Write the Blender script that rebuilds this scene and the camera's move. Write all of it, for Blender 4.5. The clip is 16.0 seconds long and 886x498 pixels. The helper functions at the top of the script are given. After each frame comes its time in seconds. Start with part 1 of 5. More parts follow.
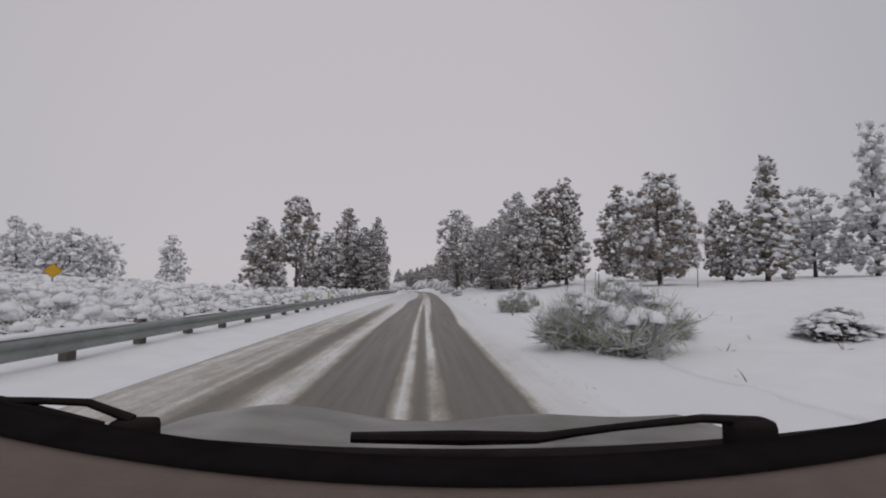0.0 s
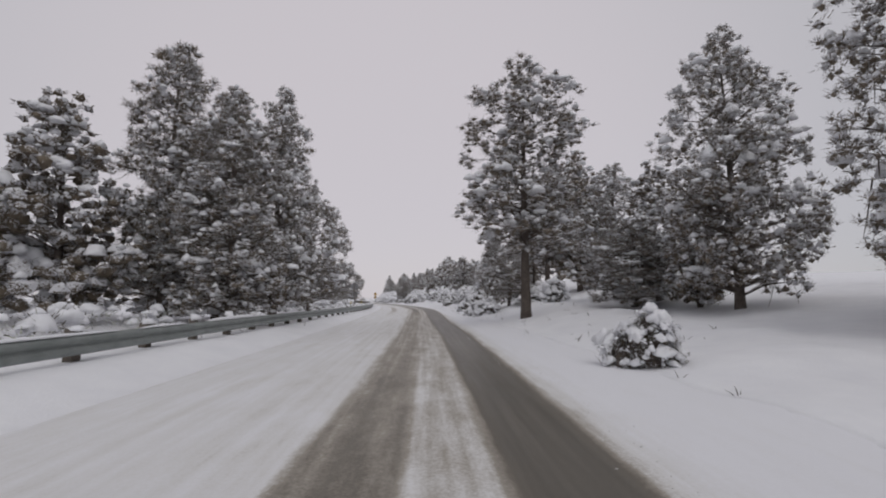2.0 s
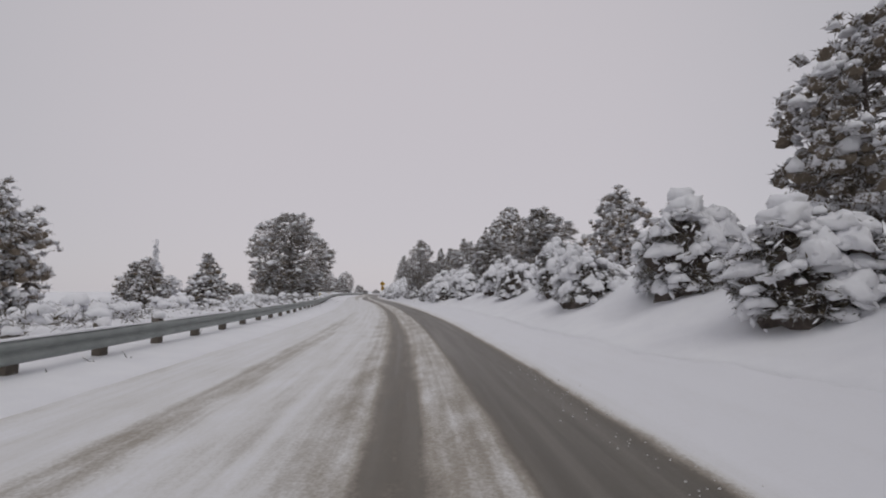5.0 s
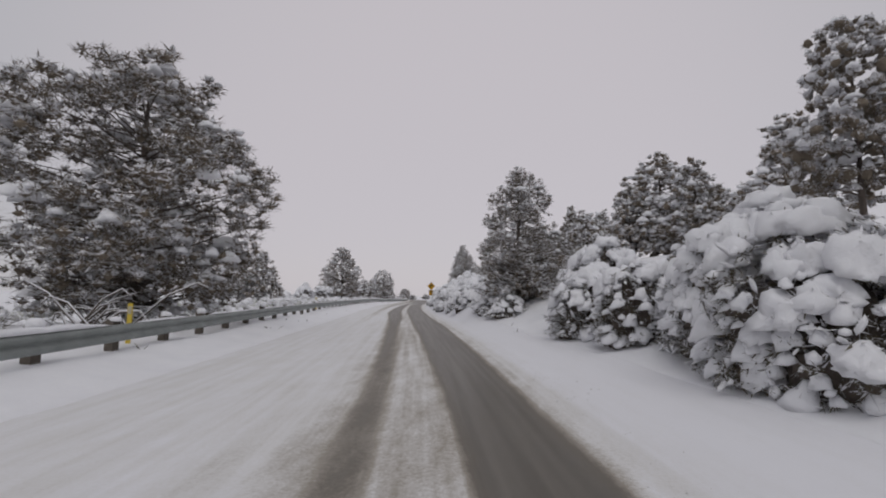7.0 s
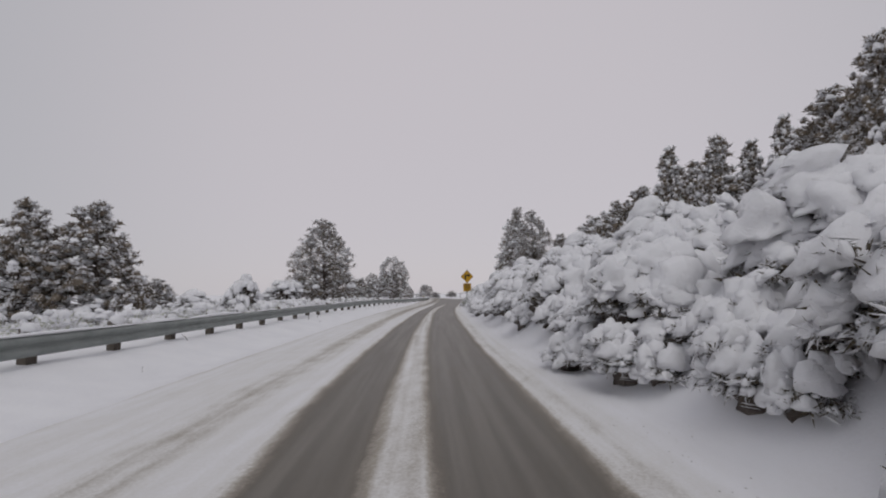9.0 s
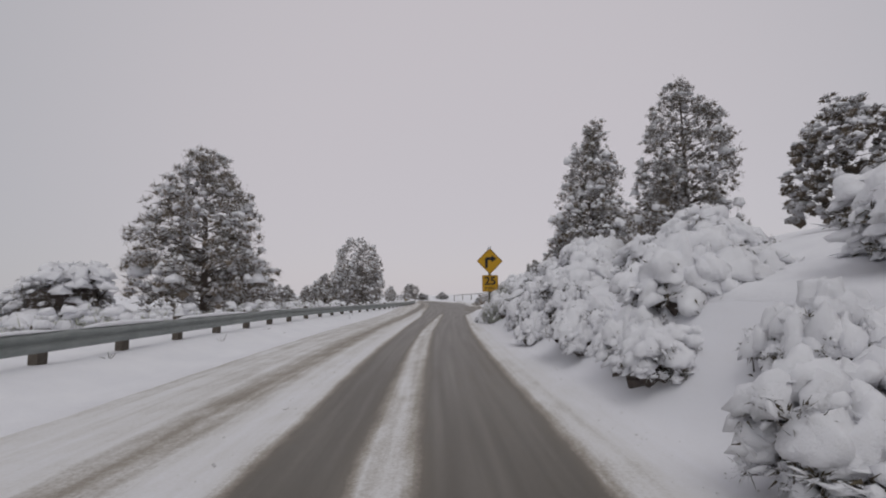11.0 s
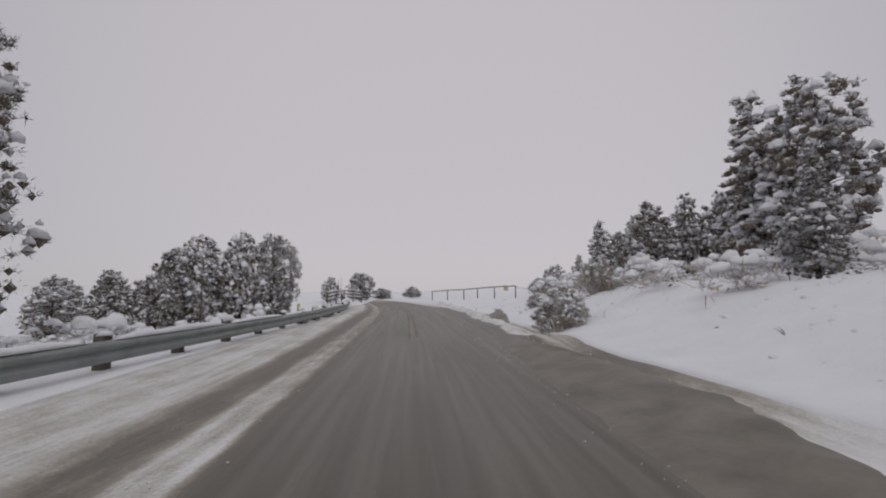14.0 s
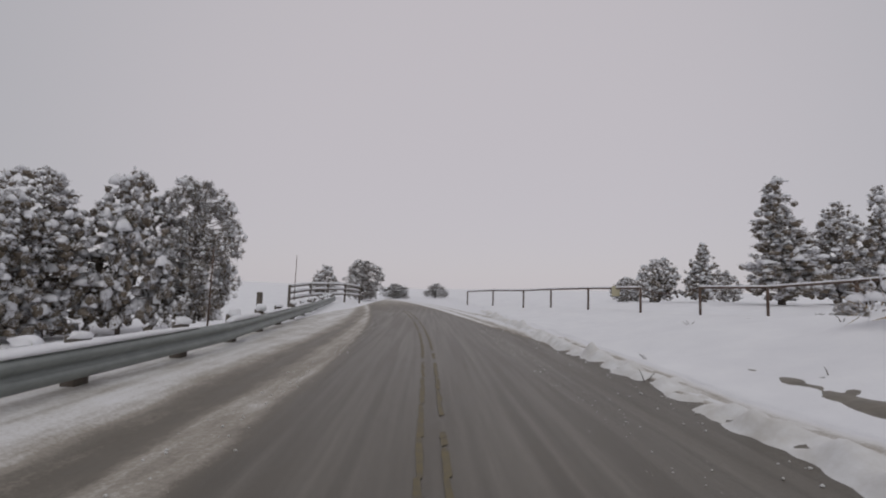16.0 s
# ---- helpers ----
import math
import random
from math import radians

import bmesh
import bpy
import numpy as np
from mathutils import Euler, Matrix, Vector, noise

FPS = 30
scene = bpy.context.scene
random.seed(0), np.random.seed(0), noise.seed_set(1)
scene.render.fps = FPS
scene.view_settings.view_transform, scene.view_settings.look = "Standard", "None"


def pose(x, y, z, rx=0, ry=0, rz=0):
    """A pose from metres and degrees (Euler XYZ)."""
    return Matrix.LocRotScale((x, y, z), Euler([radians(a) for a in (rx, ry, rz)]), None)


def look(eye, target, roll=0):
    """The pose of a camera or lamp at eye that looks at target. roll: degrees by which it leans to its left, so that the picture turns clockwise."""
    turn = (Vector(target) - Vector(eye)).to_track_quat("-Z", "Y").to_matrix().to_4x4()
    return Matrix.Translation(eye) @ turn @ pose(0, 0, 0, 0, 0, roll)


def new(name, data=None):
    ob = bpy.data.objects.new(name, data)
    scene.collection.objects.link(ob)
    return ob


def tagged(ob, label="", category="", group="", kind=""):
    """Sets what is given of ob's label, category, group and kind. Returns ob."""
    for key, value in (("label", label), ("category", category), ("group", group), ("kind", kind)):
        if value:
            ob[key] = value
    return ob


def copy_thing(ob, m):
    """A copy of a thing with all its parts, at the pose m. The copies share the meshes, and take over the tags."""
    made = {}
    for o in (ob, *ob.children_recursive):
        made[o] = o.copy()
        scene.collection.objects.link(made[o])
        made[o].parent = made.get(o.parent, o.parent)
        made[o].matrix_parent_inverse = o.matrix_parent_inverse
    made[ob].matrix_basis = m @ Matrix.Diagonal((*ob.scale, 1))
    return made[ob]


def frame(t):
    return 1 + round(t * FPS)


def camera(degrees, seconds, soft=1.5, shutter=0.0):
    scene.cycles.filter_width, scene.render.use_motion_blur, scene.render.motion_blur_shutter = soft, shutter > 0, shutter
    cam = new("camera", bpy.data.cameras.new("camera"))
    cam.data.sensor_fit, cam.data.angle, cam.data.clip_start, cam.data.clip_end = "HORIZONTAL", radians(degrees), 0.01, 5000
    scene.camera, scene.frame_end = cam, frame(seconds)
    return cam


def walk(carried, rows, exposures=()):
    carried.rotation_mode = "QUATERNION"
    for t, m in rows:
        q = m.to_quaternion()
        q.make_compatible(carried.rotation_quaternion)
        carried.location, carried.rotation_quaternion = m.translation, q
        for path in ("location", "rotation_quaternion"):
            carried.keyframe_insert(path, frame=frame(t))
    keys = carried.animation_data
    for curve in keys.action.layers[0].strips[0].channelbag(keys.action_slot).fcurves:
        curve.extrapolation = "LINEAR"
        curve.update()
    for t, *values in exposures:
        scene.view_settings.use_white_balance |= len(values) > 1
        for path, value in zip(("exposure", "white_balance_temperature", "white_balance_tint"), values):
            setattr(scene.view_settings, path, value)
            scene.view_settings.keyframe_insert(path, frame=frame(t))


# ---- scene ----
cam = camera(87.4, 16.0, soft=2.0, shutter=0.0)
PATH = [
    (0, pose(0.00, -0.00, 1.30, 94.61, 0.55, -0.00)),
    (0.5, pose(-0.51, 11.85, 1.30, 94.55, 0.17, -0.01)),
    (1, pose(-0.96, 23.51, 1.30, 95.43, -0.07, -0.08)),
    (1.5, pose(-1.38, 34.95, 1.30, 96.19, -0.09, -0.06)),
    (2, pose(-1.81, 45.89, 1.30, 96.08, 0.13, -0.14)),
    (2.5, pose(-2.25, 56.56, 1.27, 96.16, 0.42, -0.07)),
    (3, pose(-2.71, 66.92, 1.29, 95.79, -0.14, 0.36)),
    (3.5, pose(-3.22, 76.45, 1.30, 95.68, -0.22, 0.95)),
    (4, pose(-3.82, 85.36, 1.31, 95.40, -0.27, 1.52)),
    (4.5, pose(-4.37, 93.74, 1.26, 95.00, 0.22, 2.14)),
    (7, pose(-10.71, 135.32, 1.28, 95.80, -0.41, 9.71)),
    (7.5, pose(-12.51, 143.00, 1.25, 95.76, -0.33, 10.89)),
    (8, pose(-14.25, 150.17, 1.30, 95.84, -0.25, 11.83)),
    (8.5, pose(-15.92, 156.90, 1.30, 95.76, 0.35, 12.43)),
    (9, pose(-17.57, 163.01, 1.32, 95.41, 0.95, 12.39)),
    (11.5, pose(-24.17, 190.83, 1.31, 95.59, 0.29, 10.11)),
    (12, pose(-25.45, 196.78, 1.30, 95.28, 0.24, 9.14)),
    (12.5, pose(-26.51, 202.42, 1.30, 95.27, 0.43, 7.89)),
    (13, pose(-27.56, 208.47, 1.32, 95.21, 0.41, 7.12)),
    (13.5, pose(-28.49, 214.06, 1.24, 95.15, 0.07, 6.88)),
    (14, pose(-29.34, 219.02, 1.27, 95.06, 0.53, 7.18)),
    (14.5, pose(-30.24, 223.97, 1.30, 95.15, 0.75, 7.90)),
    (15, pose(-31.11, 228.36, 1.30, 95.11, -0.00, 8.68)),
    (15.5, pose(-31.91, 232.31, 1.30, 95.05, -0.98, 9.39)),
    (16, pose(-32.74, 236.06, 1.26, 94.88, -1.88, 10.08)),
]
walk(cam, PATH, [(0, 0), (1, 0.02), (2, 0.15), (3, 0.22), (3.5, 0.2), (4.5, 0.08), (7, 0.05), (9, 0.05), (12, 0.06), (13, 0.05), (16, 0)])

# ---- light: a flat snow-cloud sky and a faint wide sun behind it ----
world = bpy.data.worlds.new("overcast")
scene.world = world
world.use_nodes = True
wn, wl = world.node_tree.nodes, world.node_tree.links
sky = wn.new("ShaderNodeTexSky")
sky.sky_type, sky.sun_disc = "NISHITA", False
sky.sun_elevation, sky.sun_rotation = radians(38), radians(200)
# brightest up the road, greyer and bluer at sides and behind: imitates lens vignetting
aim = wn.new("ShaderNodeVectorMath")
aim.operation = "DOT_PRODUCT"
aim.inputs[1].default_value = Vector((-0.12, 0.97, 0.22)).normalized()
spread = wn.new("ShaderNodeMapRange")
spread.interpolation_type = "SMOOTHSTEP"
spread.inputs[1].default_value, spread.inputs[2].default_value = 0.52, 0.98
cloud = wn.new("ShaderNodeMix")
cloud.data_type = "RGBA"
cloud.inputs[6].default_value, cloud.inputs[7].default_value = (4.15, 4.12, 4.38, 1), (5.36, 5.03, 5.33, 1)
veil = wn.new("ShaderNodeMix")
veil.data_type = "RGBA"
veil.inputs[0].default_value = 0.95
way = wn.new("ShaderNodeTexCoord")
wl.new(way.outputs["Generated"], aim.inputs[0])
wl.new(aim.outputs["Value"], spread.inputs[0])
wl.new(spread.outputs[0], cloud.inputs[0])
wl.new(sky.outputs[0], veil.inputs[6])
wl.new(cloud.outputs[2], veil.inputs[7])
wl.new(veil.outputs[2], wn["Background"].inputs[0])
wn["Background"].inputs[1].default_value = 0.1
sun = new("sun", bpy.data.lights.new("sun", "SUN"))
sun.data.energy, sun.data.angle, sun.data.color = 0.5, radians(40), (1, 0.97, 0.93)
sun.matrix_world = look((0, 0, 50), (-12, 30, 0))

# ---- materials ----


def material(name, rough=0.8, metal=0.0, spec=0.3):
    m = bpy.data.materials.new(name)
    m.use_nodes = True
    b = m.node_tree.nodes["Principled BSDF"]
    b.inputs["Roughness"].default_value, b.inputs["Metallic"].default_value = rough, metal
    b.inputs["Specular IOR Level"].default_value = spec
    return m, m.node_tree.nodes, m.node_tree.links, b


def noise_node(n, l, scale, detail=4.0, rough=0.6, stretch=None):
    tc = n.new("ShaderNodeTexCoord")
    t = n.new("ShaderNodeTexNoise")
    t.inputs["Scale"].default_value, t.inputs["Detail"].default_value, t.inputs["Roughness"].default_value = scale, detail, rough
    src = tc.outputs["Object"]
    if stretch:
        mp = n.new("ShaderNodeMapping")
        mp.inputs["Scale"].default_value = stretch
        l.new(src, mp.inputs[0])
        src = mp.outputs[0]
    l.new(src, t.inputs["Vector"])
    return t.outputs["Fac"]


def ramp(n, l, fac, stops):
    r = n.new("ShaderNodeValToRGB")
    e = r.color_ramp.elements
    while len(e) < len(stops):
        e.new(0.5)
    for el, (p, c) in zip(e, stops):
        el.position, el.color = p, (*c, 1)
    l.new(fac, r.inputs[0])
    return r.outputs[0]


def mix(n, l, fac, a, b):
    m = n.new("ShaderNodeMix")
    m.data_type = "RGBA"
    for sock, v in ((m.inputs[0], fac), (m.inputs[6], a), (m.inputs[7], b)):
        if isinstance(v, bpy.types.NodeSocket):
            l.new(v, sock)
        else:
            sock.default_value = v if isinstance(v, float) else (*v, 1)
    return m.outputs[2]


def maths(n, l, op, a, b, clamp=False):
    m = n.new("ShaderNodeMath")
    m.operation, m.use_clamp = op, clamp
    for sock, v in zip(m.inputs, (a, b)):
        if isinstance(v, bpy.types.NodeSocket):
            l.new(v, sock)
        else:
            sock.default_value = v
    return m.outputs[0]


def bump(n, l, b, height, strength, distance):
    k = n.new("ShaderNodeBump")
    k.inputs["Strength"].default_value, k.inputs["Distance"].default_value = strength, distance
    l.new(height, k.inputs["Height"])
    l.new(k.outputs[0], b.inputs["Normal"])


def plain(name, a, b2, scale=6.0, rough=0.7, metal=0.0, spec=0.3, relief=0.2, depth=0.01):
    m, n, l, b = material(name, rough, metal, spec)
    f = noise_node(n, l, scale, 6.0, 0.65)
    l.new(ramp(n, l, f, [(0.3, a), (0.7, b2)]), b.inputs["Base Color"])
    bump(n, l, b, noise_node(n, l, scale * 6, 4.0), relief, depth)
    return m


def snow_material(name, a, b2, scale, relief):
    m, n, l, b = material(name, 0.75, 0.0, 0.25)
    f = noise_node(n, l, scale, 5.0, 0.6)
    l.new(ramp(n, l, f, [(0.25, a), (0.75, b2)]), b.inputs["Base Color"])
    big = noise_node(n, l, scale * 4, 6.0, 0.7)
    fine = noise_node(n, l, scale * 28, 3.0, 0.6)
    bump(n, l, b, maths(n, l, "ADD", big, maths(n, l, "MULTIPLY", fine, 0.35)), relief, 0.09)
    return m


SNOW = snow_material("fresh_snow", (0.80, 0.80, 0.83), (0.88, 0.88, 0.90), 1.2, 0.35)
LUMP = snow_material("clumped_snow", (0.80, 0.80, 0.83), (0.90, 0.90, 0.92), 2.0, 0.4)


def cover_material():
    """Packed snow over wet asphalt, by how bare the surface is."""
    m, n, l, b = material("slushy_road", 0.6, 0.0, 0.4)
    at = n.new("ShaderNodeAttribute")
    at.attribute_name = "bare"
    grit = noise_node(n, l, 2.6, 8.0, 0.72, (1, 0.35, 1))
    lane = n.new("ShaderNodeAttribute")
    lane.attribute_name = "lane"
    along = n.new("ShaderNodeMapping")
    along.inputs["Scale"].default_value = (1, 0.025, 1)
    l.new(lane.outputs["Vector"], along.inputs[0])
    lines = n.new("ShaderNodeTexNoise")
    lines.inputs["Scale"].default_value, lines.inputs["Detail"].default_value = 6.5, 4.0
    l.new(along.outputs[0], lines.inputs["Vector"])
    streak = lines.outputs["Fac"]
    fine = noise_node(n, l, 30.0, 6.0, 0.75)
    wob = maths(n, l, "ADD", maths(n, l, "MULTIPLY", maths(n, l, "SUBTRACT", grit, 0.5), 0.85), maths(n, l, "MULTIPLY", maths(n, l, "SUBTRACT", fine, 0.5), 0.7))
    wob = maths(n, l, "ADD", wob, maths(n, l, "MULTIPLY", maths(n, l, "SUBTRACT", streak, 0.5), 0.55))
    inner = maths(n, l, "MULTIPLY", maths(n, l, "MULTIPLY", at.outputs["Fac"], maths(n, l, "SUBTRACT", 1.15, at.outputs["Fac"])), 3.0)
    e = maths(n, l, "ADD", at.outputs["Fac"], maths(n, l, "MULTIPLY", wob, maths(n, l, "ADD", 0.16, maths(n, l, "MULTIPLY", inner, 0.75))), True)
    tone = ramp(n, l, e, [(0.0, (0.80, 0.80, 0.83)), (0.20, (0.70, 0.69, 0.68)), (0.45, (0.36, 0.325, 0.28)), (0.74, (0.140, 0.122, 0.098)), (1.0, (0.098, 0.087, 0.070))])
    tone = mix(n, l, maths(n, l, "MULTIPLY", maths(n, l, "MULTIPLY", maths(n, l, "SUBTRACT", streak, 0.40), 1.3, True), at.outputs["Fac"]), tone, (0.26, 0.24, 0.205))
    l.new(tone, b.inputs["Base Color"])
    rg = ramp(n, l, e, [(0.0, (0.8, 0.8, 0.8)), (0.7, (0.55, 0.55, 0.55)), (1.0, (0.42, 0.42, 0.42))])
    l.new(rg, b.inputs["Roughness"])
    bump(n, l, b, fine, 0.35, 0.015)
    return m


ROADTOP = cover_material()


def needle_material(name, dark, pale, dusted, browned=0.4):
    m, n, l, b = material(name, 0.85, 0.0, 0.12)
    g = n.new("ShaderNodeNewGeometry")
    o = n.new("ShaderNodeObjectInfo")
    fine = noise_node(n, l, 14.0, 5.0, 0.75)
    tone = maths(n, l, "ADD", maths(n, l, "MULTIPLY", g.outputs["Random Per Island"], 0.5), maths(n, l, "MULTIPLY", maths(n, l, "SUBTRACT", fine, 0.3), 1.1), True)
    green = mix(n, l, tone, dark, pale)
    green = mix(n, l, maths(n, l, "MULTIPLY", o.outputs["Random"], browned), green, (0.115, 0.092, 0.062))
    patch = noise_node(n, l, 1.6, 3.0)
    up = n.new("ShaderNodeSeparateXYZ")
    l.new(g.outputs["Normal"], up.inputs[0])
    lim = maths(n, l, "ADD", maths(n, l, "MULTIPLY", maths(n, l, "SUBTRACT", patch, 0.5), 0.9), maths(n, l, "MULTIPLY", maths(n, l, "SUBTRACT", 0.62, fine), 2.2))
    lim = maths(n, l, "ADD", lim, maths(n, l, "MULTIPLY", g.outputs["Random Per Island"], 0.5))
    lim = maths(n, l, "SUBTRACT", lim, maths(n, l, "MULTIPLY", up.outputs[2], 0.22))
    white = maths(n, l, "LESS_THAN", lim, dusted)
    l.new(mix(n, l, white, green, (0.72, 0.72, 0.75)), b.inputs["Base Color"])
    bump(n, l, b, noise_node(n, l, 26.0, 3.0), 0.9, 0.05)
    return m


NEEDLE = needle_material("pine_needles", (0.122, 0.100, 0.076), (0.300, 0.252, 0.200), 0.45)
# paler needles for distant trees: haze put into the colour
HAZED = needle_material("hazed_needles", (0.22, 0.21, 0.20), (0.46, 0.45, 0.44), 0.62, 0.1)
HEDGE = needle_material("shrub_leaves", (0.070, 0.062, 0.044), (0.20, 0.17, 0.12), 0.46)
SAGE = needle_material("sage_leaves", (0.40, 0.42, 0.32), (0.66, 0.67, 0.54), 0.55, 0.05)
DRY = needle_material("dry_stems", (0.38, 0.29, 0.19), (0.68, 0.55, 0.39), 0.58, 0.05)
BARK = plain("pine_bark", (0.075, 0.062, 0.054), (0.17, 0.14, 0.12), 7.0, 0.9, relief=0.8, depth=0.03)
STEEL = plain("weathered_galvanised_steel", (0.20, 0.22, 0.21), (0.30, 0.32, 0.31), 2.5, 0.5, 0.35, 0.4, 0.1)
TIMBER = plain("weathered_timber_post", (0.10, 0.085, 0.07), (0.19, 0.165, 0.14), 8.0, 0.85, relief=0.5)
YELLOW = plain("sign_yellow", (0.56, 0.30, 0.012), (0.64, 0.37, 0.02), 3.0, 0.45, 0.0, 0.4, 0.05)
BLACK = plain("sign_black", (0.018, 0.018, 0.02), (0.03, 0.03, 0.033), 9.0, 0.5, relief=0.05)
GREYBACK = plain("bare_aluminium_back", (0.20, 0.20, 0.21), (0.28, 0.28, 0.29), 4.0, 0.5, 0.5)
MARKER = plain("marker_yellow", (0.58, 0.42, 0.05), (0.68, 0.52, 0.09), 5.0, 0.6)
PIPE = plain("rusted_pipe", (0.085, 0.06, 0.05), (0.16, 0.11, 0.085), 9.0, 0.8)
PALE = plain("pale_sign_face", (0.42, 0.38, 0.26), (0.52, 0.48, 0.34), 6.0, 0.6)

# ---- the road's line: stations every 20 m, s metres along it and u metres to its right ----
ROAD = [
    (0.88, -19.98),
    (0.00, -0.00),
    (-0.83, 20.03),
    (-1.58, 40.03),
    (-2.39, 59.93),
    (-3.44, 79.91),
    (-4.92, 99.80),
    (-7.65, 119.60),
    (-11.60, 139.20),
    (-16.39, 158.66),
    (-21.32, 178.08),
    (-25.61, 197.58),
    (-29.05, 217.36),
    (-32.91, 236.84),
    (-37.15, 256.39),
    (-41.40, 275.93),
]


def spline(points, step):
    p = [Vector((*q, 0)) for q in points]
    p = [p[0] * 2 - p[1]] + p + [p[-1] * 2 - p[-2]]
    out = []
    for a, b, c, d in zip(p, p[1:], p[2:], p[3:]):
        for k in range(step):
            t = k / step
            out.append(0.5 * (2 * b + (c - a) * t + (2 * a - 5 * b + 4 * c - d) * t * t + (3 * b - a - 3 * c + d) * t ** 3))
    out.append(p[-2])
    return out


LINE = np.array([q[:2] for q in spline(ROAD, 20)])
LINE_S = np.r_[0, np.cumsum(np.hypot(*np.diff(LINE, axis=0).T))] - 20.0
LINE_T = np.gradient(LINE, axis=0)
LINE_T /= np.hypot(*LINE_T.T)[:, None]


def station(s):
    """Places and headings of the road at the distances s."""
    s = np.asarray(s, float)
    c = np.clip(s, LINE_S[0], LINE_S[-1])
    p = np.stack([np.interp(c, LINE_S, LINE[:, k]) for k in (0, 1)], -1)
    d = np.stack([np.interp(c, LINE_S, LINE_T[:, k]) for k in (0, 1)], -1)
    d = d / np.hypot(d[..., 0], d[..., 1])[..., None]
    return p + (s - c)[..., None] * d, d


def flat(s, u):
    p, d = station(s)
    return p + np.asarray(u, float)[..., None] * np.stack([d[..., 1], -d[..., 0]], -1)


RISE_S = [-60, 0, 30, 60, 90, 110, 150, 205, 225, 240, 255, 300]
RISE_NEAR = [0.3, 0.25, 0.3, 0.5, 1.3, 1.6, 1.2, 1.2, 1.4, 1.2, 0.45, 0.3]
RISE_FAR = [1.2, 1.0, 1.0, 1.5, 3.0, 3.4, 3.2, 3.2, 3.4, 2.6, 0.9, 0.6]
FALL_S = [-60, 60, 90, 150, 230, 300]
FALL_NEAR = [0.9, 0.6, 0.0, -0.3, -0.4, 0.0]
FALL_FAR = [4.2, 3.8, 2.0, 0.2, -0.2, 0.3]


def wave(x, y, k):
    return np.sin(x * k + 1.3 * np.sin(y * k * 0.7)) * np.cos(y * k * 0.83 + 0.7 * np.sin(x * k * 1.31))


LATTICE = np.random.default_rng(77).uniform(-1, 1, 4096)


def fuzz(p, scale, seed=0):
    """Smooth noise from -1 to 1 at the places p, its bumps about 1 / scale across."""
    q = np.asarray(p, float) * scale + seed * 17.31
    i = np.floor(q).astype(np.int64)
    f = q - i
    f = f * f * (3 - 2 * f)
    out = 0.0
    for dx in (0, 1):
        for dy in (0, 1):
            for dz in (0, 1):
                w = np.where(dx, f[..., 0], 1 - f[..., 0]) * np.where(dy, f[..., 1], 1 - f[..., 1]) * np.where(dz, f[..., 2], 1 - f[..., 2])
                out = out + w * LATTICE[((i[..., 0] + dx) * 733 + (i[..., 1] + dy) * 1949 + (i[..., 2] + dz) * 3191) % 4096]
    return out


RAIL_S = [-60, 0, 50, 85, 100, 140, 165, 205, 215, 223, 232, 240, 247, 256, 270, 320]
RAIL_AT = [-5.6, -5.6, -5.35, -5.0, -4.95, -5.3, -5.8, -5.8, -5.4, -4.7, -4.0, -3.5, -3.3, -4.1, -5.8, -9.0]
BANK = [0.12, 0.12, 0.2, 0.16, 0.14, 0.12, 0.15, 0.14, 0.14, 0.16, 0.17, 0.18, 0.18, 0.18, 0.2, 0.2]


def rail_u(s):
    return np.interp(s, RAIL_S, RAIL_AT)


def rail_z(s):
    return np.interp(s, [0, 25, 45, 65, 85, 100, 140, 165, 205, 220, 236, 256], [0, 0.03, 0.12, 0.12, 0.05, 0.03, 0.07, 0.17, 0.17, 0.02, -0.07, -0.05])


